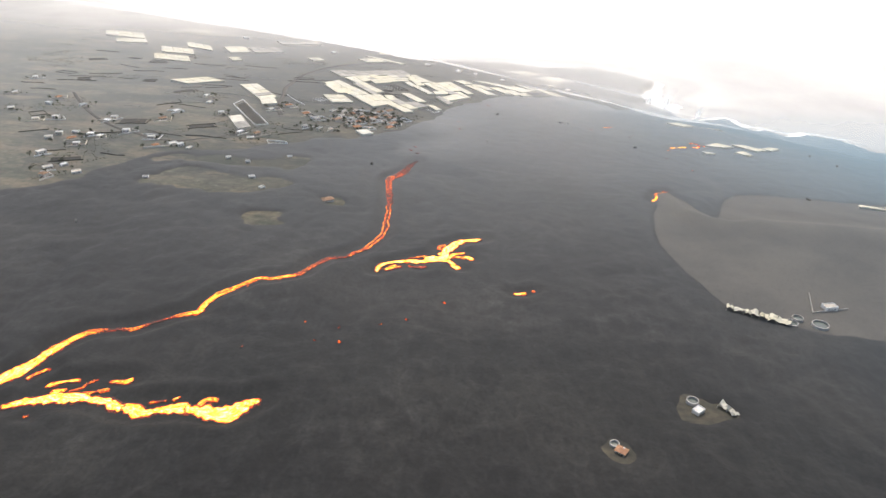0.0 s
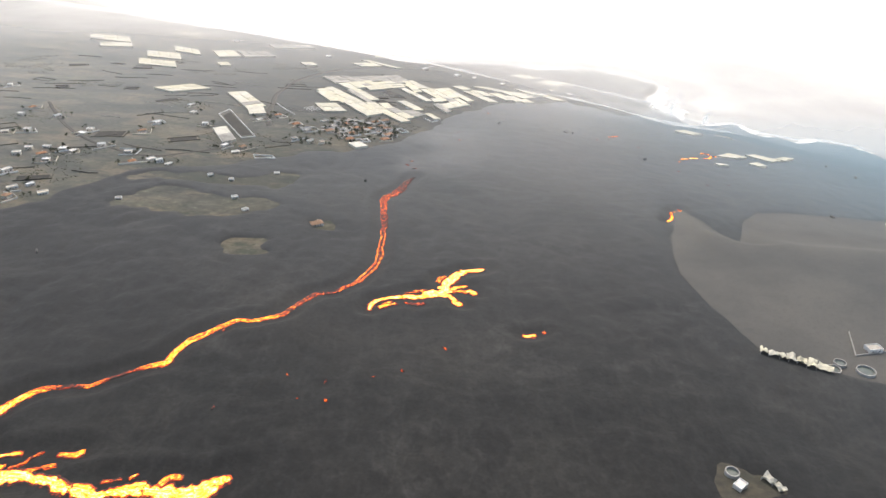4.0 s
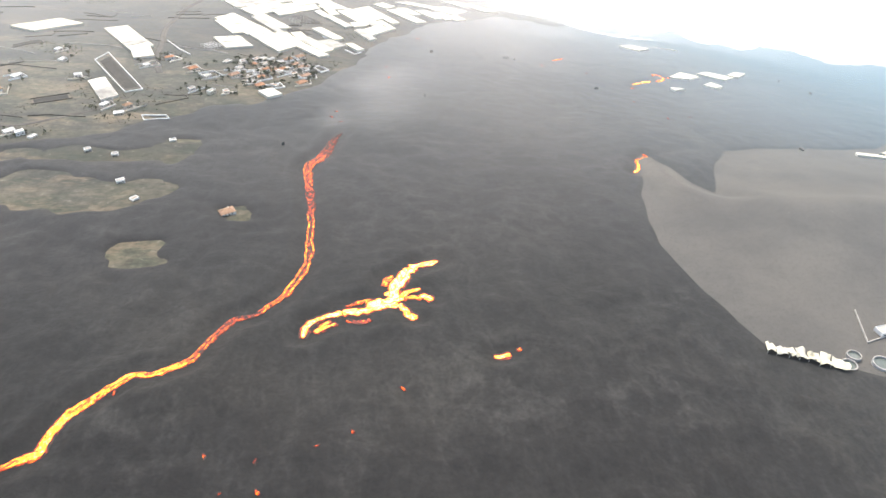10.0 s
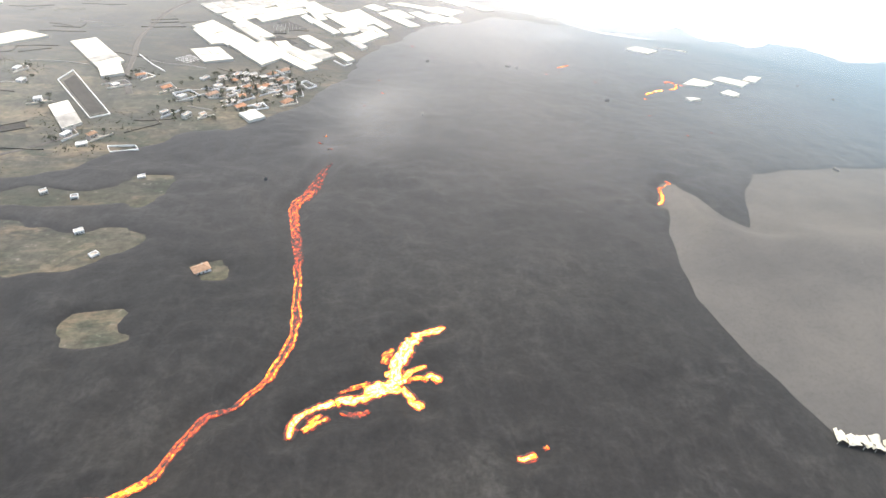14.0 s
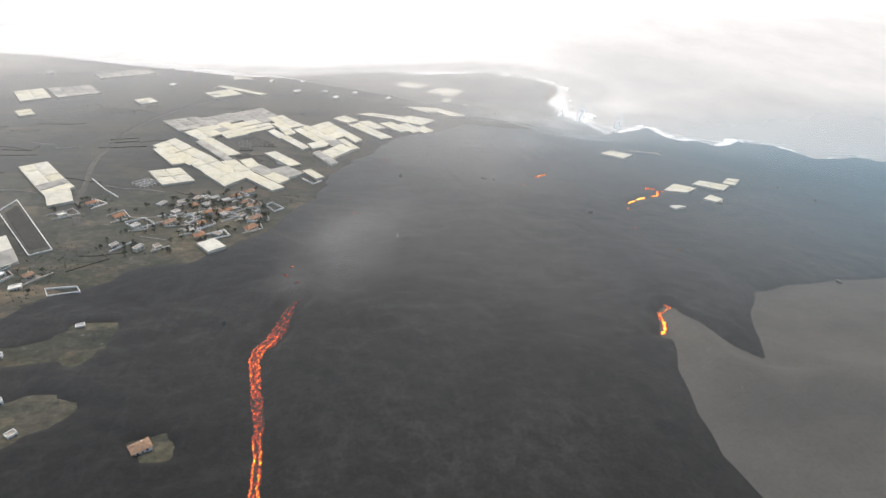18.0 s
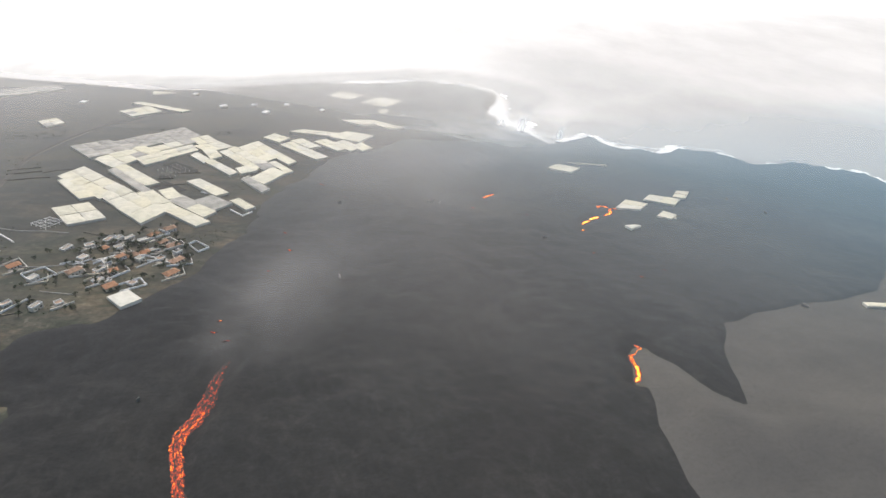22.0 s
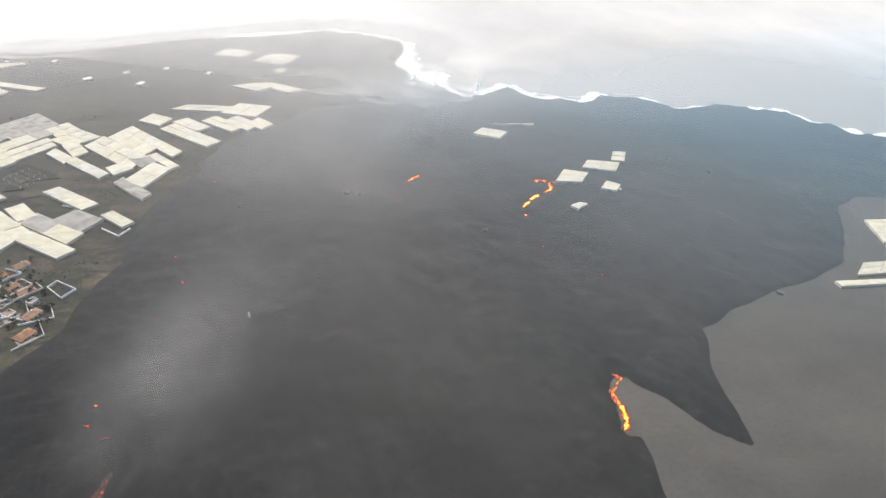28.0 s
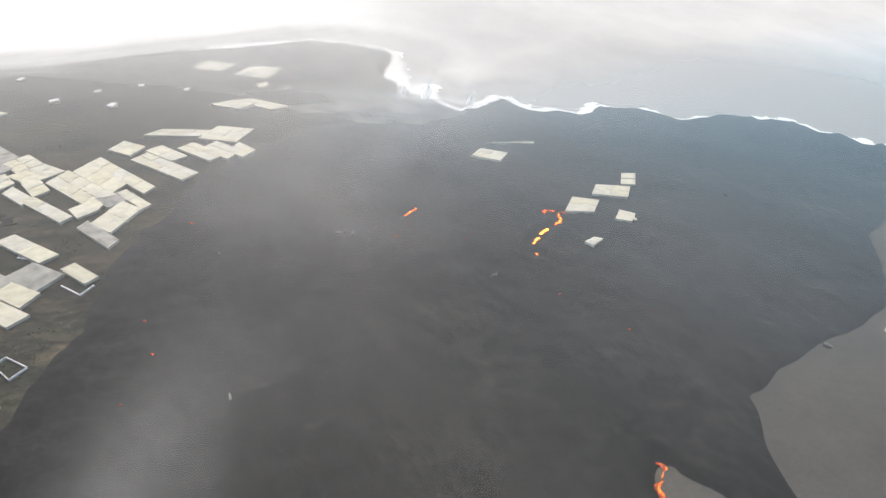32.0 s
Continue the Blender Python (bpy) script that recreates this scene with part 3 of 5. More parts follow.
# the new lava on top of it
xs, ys = axis(-1600, -520, 640, 3600, 3.6, 1.06), axis(-300, 230, 1840, 2200, 3.6, 1.06)
gx, gy = np.meshgrid(xs, ys)
base, dc = land_height(gx, gy)
reach = lava_reach(gx, gy)
lz = np.where(reach > 0, lava_top(gx, gy, reach, base), base - 1.6)
tagged(sheet("lava_field", xs, ys, lz, M_LAVA, (reach > 0) & (dc > -10)), "black clinkery crust of fresh lava covering the slope", "lava field", kind="structure")

# the sea
xs = axis(-6500, 300, 1300, 6500, 30)
ys = axis(-3000, 1400, 2600, 7500, 30)
gx, gy = np.meshgrid(xs, ys)
tagged(sheet("water", xs, ys, 0.3 * wave(gx, gy, 70, 31), M_WATER), "pale hazy sea with low swell", "sea", kind="structure")


# ---- running lava ----
def spline(pts, step):
    """Points along a smooth line through pts, about step metres apart."""
    out = []
    p = [pts[0]] + list(pts) + [pts[-1]]
    for a, b, c, d in zip(p, p[1:], p[2:], p[3:]):
        n = max(1, int(math.hypot(c[0] - b[0], c[1] - b[1]) / step))
        for k in range(n):
            t = k / n
            out.append(tuple(0.5 * (2 * b[q] + (c[q] - a[q]) * t + (2 * a[q] - 5 * b[q] + 4 * c[q] - d[q]) * t * t + (3 * b[q] - a[q] - 3 * c[q] + d[q]) * t ** 3) for q in range(len(b))))
    out.append(tuple(pts[-1]))
    return np.array(out)


def river(name, rows, label, category="lava stream", seed=1, ragged=0.3):
    """Molten lava lying in its bed: rows of x, y, glowing width, heat, extra heat at the margins. Past the glow run
    dark crust and, round hot lava, a painted red halo.
    """
    line = spline(rows, 1.1)
    d = np.gradient(line[:, :2], axis=0)
    d /= np.linalg.norm(d, axis=1)[:, None] + 1e-9
    side = np.stack([-d[:, 1], d[:, 0]], 1)
    s = np.concatenate([[0], np.cumsum(np.hypot(*np.diff(line[:, :2], axis=0).T))])
    cuts = np.linspace(-1, 1, 19)
    # wider round hotter lava, to hold the red halo of its glow
    half, halo_skin = [], 0.4 + 5.0 * np.clip(line[:, 3] - 0.4, 0, 0.5)
    for k in (0, 2):
        wob = ragged * (wave(s, s * 0 + seed * 9.7, 13, seed + k) + 0.8 * wave(s, s * 0 + seed * 3.1, 4.5, seed + k + 1) + 0.6 * wave(s, s * 0, 1.9, seed + k + 4))
        half.append(line[:, 2] / 2 * np.maximum(0.2, 1 + wob))
    end = np.minimum(s, s[-1] - s)
    taper = np.minimum(1, end / 2.5 + 0.35)
    half = np.stack([(half[0] if c > 0 else half[1]) * taper for c in cuts], 1)
    off = cuts[None] * (half + halo_skin[:, None])
    gx, gy = line[:, :1] + side[:, :1] * off, line[:, 1:2] + side[:, 1:2] * off
    z = surface(gx.ravel(), gy.ravel()).reshape(gx.shape)
    mid = np.sort(z, 1)[:, 4:15].mean(1, keepdims=True)
    z = np.maximum(mid + 0.55, 0.4 * z + 0.6 * mid + 0.55) - 0.9 * np.abs(cuts)[None] ** 6
    # hot within the glowing width, past its edge a dull crust that also paints the red glow halo, hotter margins where
    # the stream is crusted over
    past = np.maximum(np.abs(off) - half, 0.9 - end[:, None])
    rim = smooth(-0.7, 0.6, past)
    warm = line[:, 3:4] + line[:, 4:5] * (np.exp(-((past + 0.9) / 0.7) ** 2) - 0.3)
    heat = warm * (1 - rim) + (np.minimum(line[:, 3:4], 0.42) - 0.06 - 0.05 * np.maximum(past, 0)) * rim
    nx, ny = len(cuts), len(line)
    faces = [(i * nx + j, i * nx + j + 1, (i + 1) * nx + j + 1, (i + 1) * nx + j) for i in range(ny - 1) for j in range(nx - 1)]
    me = bpy.data.meshes.new(name)
    me.from_pydata(np.stack([gx.ravel(), gy.ravel(), z.ravel()], 1).tolist(), [], faces)
    for key, val in (("warmth", heat), ("along", s[:, None] + 37.0 * seed + 0 * off), ("across", off + 11.0 * seed)):
        me.attributes.new(key, "FLOAT", "POINT").data.foreach_set("value", val.ravel().astype(np.float32))
    me.materials.append(M_MOLTEN)
    for p in me.polygons:
        p.use_smooth = True
    return tagged(new(name, me), label, category)


river("lava_stream", RUN, "long river of molten lava, yellow upstream, crusting to dull red", seed=3, ragged=0.22)
for k, (line, wide, warm, words) in enumerate(FLOWS):
    river("lava_breakout", [(x, y, w, warm, 0) for (x, y), w in zip(line, wide)], words, seed=20 + 4 * k, ragged=0.55)
EMBERS = [(191, 1123), (215, 1147), (252, 1093), (262, 1109), (285, 975), (339, 922), (305, 907), (354, 1046), (13, 1197), (37, 1153), (-35, 1044), (-32, 1000), (-52, 951), (-89, 868), (-93, 852), (-83, 837),
          (-124, 399), (-113, 378), (-99, 395), (-95, 377), (-69, 404), (-51, 412), (-24, 445), (-159, 361), (-181, 443)]
for k, (ex, ey) in enumerate(EMBERS):
    t = random.uniform(0, 6.28)
    d = random.uniform(1.2, 3.0)
    river("ember_crack", [(ex - d * math.cos(t), ey - d * math.sin(t), 0.3, 0.3, 0), (ex, ey, 0.7, 0.41, 0), (ex + d * math.cos(t + 0.6), ey + d * math.sin(t + 0.6), 0.3, 0.3, 0)],
          "small glowing red crack in dark lava crust", "lava crack", seed=200 + k)

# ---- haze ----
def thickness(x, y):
    """Share of light that the haze sheet takes: distance haze put in by place, thicker towards the coast, on the far
    lava and over the sea.
    """
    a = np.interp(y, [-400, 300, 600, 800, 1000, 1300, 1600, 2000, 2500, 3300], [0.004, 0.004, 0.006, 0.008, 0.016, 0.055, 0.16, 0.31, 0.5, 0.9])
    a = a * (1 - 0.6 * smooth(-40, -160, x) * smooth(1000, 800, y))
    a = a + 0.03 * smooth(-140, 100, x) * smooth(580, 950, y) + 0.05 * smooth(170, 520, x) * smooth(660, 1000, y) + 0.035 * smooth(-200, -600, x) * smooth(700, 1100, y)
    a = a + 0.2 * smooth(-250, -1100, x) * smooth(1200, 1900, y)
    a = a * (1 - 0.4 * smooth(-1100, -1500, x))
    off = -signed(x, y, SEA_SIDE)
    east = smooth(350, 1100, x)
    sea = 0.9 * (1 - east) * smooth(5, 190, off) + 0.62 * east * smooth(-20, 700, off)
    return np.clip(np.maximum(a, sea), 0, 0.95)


PUFFS = [(-68, 818, 24, 0.34), (-45, 855, 40, 0.3), (-10, 915, 52, 0.1), (30, 950, 65, 0.08), (110, 1090, 110, 0.13), (130, 1220, 150, 0.18), (220, 1350, 160, 0.24), (300, 1500, 160, 0.36), (260, 1650, 110, 0.42),
         (390, 1700, 120, 0.55), (500, 1785, 42, 1.1), (570, 1750, 36, 0.6), (150, 780, 180, 0.05)]


def plume(x, y):
    return 0.3 * sum(a * np.exp(-((x - px) ** 2 + (y - py) ** 2) / r ** 2) for px, py, r, a in PUFFS)


def blurred(z, times):
    for _ in range(times):
        p = np.pad(z, 1, mode="edge")
        z = 0.2 * (p[1:-1, 1:-1] + p[:-2, 1:-1] + p[2:, 1:-1] + p[1:-1, :-2] + p[1:-1, 2:])
    return z


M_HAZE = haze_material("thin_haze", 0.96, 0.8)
M_STEAM = haze_material("steam", 0.7, 0.95, False)
xs, ys = axis(-6000, -420, 760, 6000, 8.0), axis(-700, 200, 1980, 7000, 8.0, 1.1)
gx, gy = np.meshgrid(xs, ys)
hz = land_height(gx, gy)[0]
# over the sea cliff the haze sheet spans the drop instead of following it
wide = np.maximum(hz, 0)
for _ in range(6):
    p = np.pad(wide, 1, mode="edge")
    wide = np.maximum.reduce([p[1:-1, 1:-1], p[:-2, 1:-1], p[2:, 1:-1], p[1:-1, :-2], p[1:-1, 2:]])
wide = blurred(wide, 60)
over = smooth(1330, 1450, gy + 0.6 * np.maximum(gx - 200, 0)) * smooth(70, 170, gx)
over = np.maximum(over, smooth(1580, 1700, gy)) * smooth(2200, 2050, gy) * smooth(-500, -200, gx)
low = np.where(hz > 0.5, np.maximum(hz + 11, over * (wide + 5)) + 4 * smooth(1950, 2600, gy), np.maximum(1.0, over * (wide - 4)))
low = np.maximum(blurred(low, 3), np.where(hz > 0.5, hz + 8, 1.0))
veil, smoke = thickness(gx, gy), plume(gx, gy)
# this sheet stands in for air haze and also carries the smoke plumes
tagged(sheet("smoke_haze", xs, ys, low, M_HAZE, None, {"veil": veil, "plume": 0.6 * smoke}), "thin sheet of distance haze and grey smoke low over slope, coast and sea", "smoke", kind="stuff")
drift = plume(gx - 8, gy - 14) * 0.6
tagged(sheet("drifting_smoke", xs, ys, blurred(low, 20) + 32, M_HAZE, drift > 0.006, {"veil": 0 * drift, "plume": np.maximum(drift - 0.006, 0)}), "drifting wisps of pale smoke above the lava", "smoke", kind="stuff")


def steam(cx, cy, tall, wide, label):
    """A soft column of steam where lava meets the sea: three crossing veils that fade at their rims."""
    n, m, v, f, den = 9, 13, [], [], []
    for blade in range(3):
        turn = math.pi * (blade / 3 + 0.08)
        for j in range(m):
            t = j / (m - 1)
            for i in range(n):
                u = 2 * i / (n - 1) - 1
                r = u * wide * (0.35 + 0.65 * t) * 0.5
                v.append((r * math.cos(turn) + 0.22 * tall * t * t, r * math.sin(turn) - 0.1 * tall * t, tall * t))
                den.append(0.6 * (1 - u * u) ** 1.5 * (1 - t) ** 0.8 * min(1, 6 * t + 0.4))
        k = blade * n * m
        f += [(k + n * j + i, k + n * j + i + 1, k + n * j + n + i + 1, k + n * j + n + i) for j in range(m - 1) for i in range(n - 1)]
    me = bpy.data.meshes.new("steam_column")
    me.from_pydata(v, [], f)
    me.attributes.new("plume", "FLOAT", "POINT").data.foreach_set("value", np.array(den, np.float32))
    me.materials.append(M_STEAM)
    ob = new("steam_column", me)
    ob.location = (cx, cy, 1)
    tagged(ob, label, "steam")


steam(486, 1772, 90, 46, "white steam rising where lava enters the sea")
steam(452, 1815, 60, 50, "white steam drifting off the surf")
steam(566, 1735, 50, 34, "thin white steam at the lava shore")

# ---- things ----
def part(name, verts, faces, mat, parent=None, label=""):
    me = bpy.data.meshes.new(name)
    me.from_pydata([tuple(map(float, v)) for v in verts], [], faces)
    me.materials.append(mat)
    ob = new(name, me)
    if parent:
        ob.parent = parent
    if label:
        ob["label"] = label
    return ob


def empty(name, x, y, z, label, category, group=""):
    ob = new(name)
    ob.location = (x, y, z)
    return tagged(ob, label, category, group)


def slab(corners, thick):
    """A closed prism: top corners (any number), and the same ones lower by thick."""
    n = len(corners)
    v = [tuple(c) for c in corners] + [(c[0], c[1], c[2] - thick) for c in corners]
    f = [tuple(range(n)), tuple(range(2 * n - 1, n - 1, -1))] + [(k, n + k, n + (k + 1) % n, (k + 1) % n) for k in range(n)]
    return v, f


def box(cx, cy, cz, hx, hy, hz):
    v = [(cx + a * hx, cy + b * hy, cz + c * hz) for c in (-1, 1) for a, b in ((-1, -1), (1, -1), (1, 1), (-1, 1))]
    return v, [(3, 2, 1, 0), (4, 5, 6, 7), (0, 1, 5, 4), (1, 2, 6, 5), (2, 3, 7, 6), (3, 0, 4, 7)]


def varied(name, tones, scale=0.25, rough=0.8, grime=0.25):
    """A material whose tone differs from object to object, with grime on it."""
    m, n, l, b = material(name)
    info = n.new("ShaderNodeObjectInfo")
    col = ramp(n, l, info.outputs["Random"], [(k / max(1, len(tones) - 1), c) for k, c in enumerate(tones)])
    v = place_of(n, l)
    dirt = ramp(n, l, noisy(n, l, v, scale, 5), [(0.3, (1 - grime, 1 - grime, 1 - grime)), (0.62, (1.04, 1.04, 1.04))])
    col = mixed(n, l, 1.0, col, dirt, "MULTIPLY")
    l.new(col, b.inputs["Base Color"])
    b.inputs["Roughness"].default_value = rough
    bumped(n, l, b, noisy(n, l, v, scale * 6, 3), 0.2, 0.2)
    return m


M_CLOTH = varied("greenhouse_cover", [(0.44, 0.43, 0.355), (0.50, 0.475, 0.36), (0.47, 0.46, 0.40), (0.53, 0.51, 0.40), (0.50, 0.495, 0.445)], 0.12, 0.7, 0.2)
M_NET = varied("faded_netting", [(0.28, 0.28, 0.26), (0.36, 0.35, 0.32), (0.24, 0.24, 0.23)], 0.09, 0.8, 0.4)
M_SIDE = varied("greenhouse_side", [(0.55, 0.53, 0.45), (0.62, 0.60, 0.53)], 0.2, 0.7, 0.25)
M_TILE = varied("roof_tile", [(0.31, 0.16, 0.09), (0.36, 0.18, 0.10), (0.27, 0.17, 0.11), (0.31, 0.20, 0.14)], 0.4, 0.85, 0.4)
M_PLASTER = varied("house_plaster", [(0.66, 0.64, 0.59), (0.58, 0.52, 0.41), (0.74, 0.72, 0.68), (0.50, 0.45, 0.38)], 0.3, 0.85, 0.3)
M_FLAT = varied("flat_roof", [(0.26, 0.24, 0.21), (0.38, 0.35, 0.30), (0.46, 0.44, 0.40), (0.30, 0.21, 0.15)], 0.3, 0.9, 0.4)
M_WHITE = varied("whitewash", [(0.68, 0.68, 0.66), (0.78, 0.78, 0.77)], 0.4, 0.85, 0.2)
M_GLASS = varied("dark_window", [(0.04, 0.045, 0.05), (0.06, 0.06, 0.06)], 0.5, 0.15, 0.1)
M_DOOR = varied("wooden_door", [(0.12, 0.07, 0.04), (0.08, 0.10, 0.07)], 0.6, 0.6, 0.2)
M_TANKWATER = varied("tank_water", [(0.08, 0.10, 0.09), (0.12, 0.14, 0.13)], 0.2, 0.2, 0.2)
M_CONCRETE = varied("grey_concrete", [(0.30, 0.29, 0.27), (0.38, 0.37, 0.35)], 0.3, 0.9, 0.3)
M_RUBBLE = varied("ash_covered_concrete", [(0.13, 0.128, 0.12), (0.2, 0.195, 0.18)], 0.5, 0.9, 0.5)
M_TRUNK = varied("bark", [(0.10, 0.075, 0.05)], 0.8, 0.9, 0.3)
M_LEAF = varied("foliage", [(0.06, 0.078, 0.044), (0.07, 0.084, 0.05), (0.065, 0.075, 0.052), (0.08, 0.086, 0.054)], 0.5, 0.8, 0.4)
M_SCRUB = varied("dusty_scrub", [(0.085, 0.090, 0.058)], 0.5, 0.9, 0.4)
M_ROAD = rough_material("worn_road", [(0.3, (0.062, 0.061, 0.058)), (0.7, (0.085, 0.082, 0.076))], 0.02)
M_FOAM = rough_material("sea_foam", [(0.3, (0.70, 0.72, 0.72)), (0.7, (0.85, 0.86, 0.86))], 0.05)


def height(x, y):
    return float(surface(x, y)[0])


def greenhouse(cx, cy, ux, uy, vx, vy, cover, label, tall=3.0, group="banana greenhouses"):
    """A low multi-span greenhouse on a parallelogram with half sides u and v: side walls and ridged cloth spans."""
    ob = empty("greenhouse", cx, cy, 0, label, "greenhouse", group)
    ux, uy, vx, vy = ux * 1.08, uy * 1.08, vx * 1.08, vy * 1.08
    if math.hypot(ux, uy) < math.hypot(vx, vy):
        ux, uy, vx, vy = vx, vy, ux, uy
    p = lambda s, t: (s * ux + t * vx, s * uy + t * vy)
    zs = {k: height(cx + p(*k)[0], cy + p(*k)[1]) for k in ((-1, -1), (1, -1), (1, 1), (-1, 1))}

    def ground(s, t):
        a, b = zs[(-1, -1)] * (1 - s) / 2 + zs[(1, -1)] * (1 + s) / 2, zs[(-1, 1)] * (1 - s) / 2 + zs[(1, 1)] * (1 + s) / 2
        return a * (1 - t) / 2 + b * (1 + t) / 2

    corners = [(-1, -1), (1, -1), (1, 1), (-1, 1)]
    for (a, b), (c, d) in zip(corners, corners[1:] + corners[:1]):
        q = [(*p(a * 0.99, b * 0.99), ground(a, b) + tall - 0.2), (*p(c * 0.99, d * 0.99), ground(c, d) + tall - 0.2)]
        inw = [(*p(a * 0.97, b * 0.97), ground(a, b) + tall - 0.2), (*p(c * 0.97, d * 0.97), ground(c, d) + tall - 0.2)]
        v, f = slab([q[0], q[1], inw[1], inw[0]], tall + 1.5)
        part("side_wall", v, f, M_SIDE, ob)
    nu, nv = max(1, round(2 * math.hypot(ux, uy) / 27)), max(1, round(2 * math.hypot(vx, vy) / 21))
    gu, gv = 0.22 / math.hypot(ux, uy), 0.22 / math.hypot(vx, vy)
    for a in range(nu):
        for b in range(nv):
            s0, s1, t0, t1 = -1 + 2 * a / nu + gu, -1 + 2 * (a + 1) / nu - gu, -1 + 2 * b / nv + gv, -1 + 2 * (b + 1) / nv - gv
            drop, n, v = random.uniform(-0.35, 0.35), 6, []
            for i in range(n):
                for j in range(n):
                    su, tv = i / (n - 1), j / (n - 1)
                    s, t = s0 + (s1 - s0) * su, t0 + (t1 - t0) * tv
                    crown = 0.8 * min(1, 5 * min(su, 1 - su)) * min(1, 5 * min(tv, 1 - tv)) + random.uniform(-0.16, 0.16)
                    skew = random.uniform(-0.25, 0.25) if i in (0, n - 1) or j in (0, n - 1) else 0
                    x, y = p(s, t)
                    v.append((x + skew, y + skew, ground(s, t) + tall - 0.3 + crown + drop))
            f = [(n * i + j, n * i + n + j, n * i + n + j + 1, n * i + j + 1) for i in range(n - 1) for j in range(n - 1)]
            rim = list(range(n)) + [n * i + n - 1 for i in range(1, n)] + [n * (n - 1) + j for j in range(n - 2, -1, -1)] + [n * i for i in range(n - 2, 0, -1)]
            k = len(v)
            v += [(v[q][0], v[q][1], v[q][2] - 0.4) for q in rim]
            f += [(rim[q], k + q, k + (q + 1) % len(rim), rim[(q + 1) % len(rim)]) for q in range(len(rim))]
            torn = cover is M_CLOTH and random.random() < 0.04
            part("roof_panel", v, f, M_NET if torn else cover, ob, "torn grey netting" if torn else "")
    return ob


MAIN_A = [(-254, 1210, 9.9, 17.3, 29.6, -39.3), (-265, 1189, 7.5, 4.5, 18.3, -32.0), (-213, 1158, 10.7, 14.1, 13.9, -20.0), (-184, 1118, 10.6, 18.9, 15.6, -23.5), (-172, 1143, 7.6, 4.8, 17.3, -29.5),
          (-137, 1095, 6.4, 5.9, 17.3, -21.1), (-211, 1237, 6.9, 4.5, 24.0, -35.6), (-162, 1167, 6.8, 4.8, 6.7, -14.3), (-134, 1127, 5.7, 9.3, 19.2, -24.5), (-114, 1139, 9.2, 10.5, 11.3, -14.0),
          (-123, 1191, 6.7, 5.0, 17.1, -22.3), (-81, 1134, 4.9, 4.1, 8.7, -14.3)]
MAIN_B = [(-243, 1300, 11.9, 16.5, 13.7, -18.6), (-221, 1335, 12.3, 16.7, 13.8, -14.3), (-201, 1301, 11.7, 12.0, 7.4, -14.3), (-182, 1375, 21.0, 27.1, 6.4, -9.4), (-172, 1338, 18.2, 22.3, 5.7, -14.9),
          (-146, 1410, 11.2, 13.0, 8.3, -17.0), (-129, 1371, 15.2, 16.0, 10.3, -14.0), (-141, 1310, 3.4, 8.5, 9.2, -16.2), (-127, 1331, 6.7, 7.1, 6.8, -20.1), (-113, 1269, 4.8, 5.2, 17.3, -27.9)]
MAIN_C = [(-85, 1314, 9.1, 16.8, 22.4, -41.0), (-80, 1259, 9.1, 7.8, 3.9, -10.8), (-68, 1346, 7.0, 12.6, 18.2, -35.4), (-47, 1351, 5.6, 8.1, 25.0, -52.1), (-52, 1236, 13.1, 21.8, 8.0, -11.1),
          (-36, 1275, 4.4, 4.1, 10.5, -21.6), (-166, 912, 6.8, 5.1, 6.4, -9.2), (-343, 900, 6.2, 6.9, 14.5, -24.1)]
FADED = [(-188, 1435, 20.3, 26.6, 14.4, -28.8), (-231, 1391, 19.8, 28.3, 14.9, -23.3), (-275, 1356, 19.7, 16.6, 17.9, -29.3), (-213, 1214, 3.6, 4.4, 26.2, -41.3), (-57, 1277, 8.4, 7.0, 6.6, -11.9),
         (-68, 1202, 4.3, 6.1, 12.1, -22.2), (-518, 1594, 24.4, 24.8, 19.9, -34.2), (-493, 1810, 36.7, 45.7, 13.1, -22.1)]
NORTH = [(-40, 1448, 8.3, 17.1, 11.1, -13.8), (-2, 1372, 9.0, 12.0, 23.2, -37.6), (3, 1421, 9.2, 10.3, 12.4, -22.4), (25, 1517, 11.3, 14.2, 31.2, -7.0), (84, 1506, 15.5, 29.3, 21.5, -10.4),
         (43, 1425, 9.8, 11.9, 15.2, -25.9), (68, 1430, 10.8, 15.2, 12.0, -23.1), (91, 1426, 10.0, 16.3, 7.0, -16.8), (132, 1800, 22.0, 38.0, 20.0, -10.0), (178, 1814, 17.6, 9.6, 26.6, -35.2),
         (135, 2157, 18.7, 29.5, 25.0, -25.0), (220, 2077, 25.5, 35.2, 27.5, -21.2), (207, 1963, 11.1, 8.1, -0.7, -15.0)]
WEST = [(-384, 1102, 10.3, 11.7, 20.9, -32.4), (-353, 1056, 9.1, 13.8, 9.5, -13.0), (-339, 1027, 9.7, 6.4, 7.2, -16.8), (-244, 1106, 15.0, 8.5, 12.3, -22.0), (-570, 1549, 16.6, 15.4, 20.0, -36.4),
        (-529, 1418, 7.0, 8.9, 9.7, -16.4), (-380, 1526, 8.6, 14.4, 10.3, -17.9), (-270, 1640, 17.6, 28.3, 13.9, -25.3), (-246, 1697, 5.4, 10.7, 44.9, -35.4), (-270, 1897, 14.1, 29.5, 2.4, -19.4),
        (-499, 1142, 20.6, 24.0, 19.4, -11.2), (-855, 1596, 42.0, 1.4, -17.0, 32.0), (-803, 1521, 26.7, 12.0, -10.0, 19.0), (-668, 1453, 31.0, 3.5, -14.0, 30.0), (-638, 1355, 34.0, 0.0, -13.0, 27.0),
        (-655, 1541, 30.0, -10.0, -14.0, 30.0), (-750, 1781, 24.7, 14.0, -10.0, 24.0)]
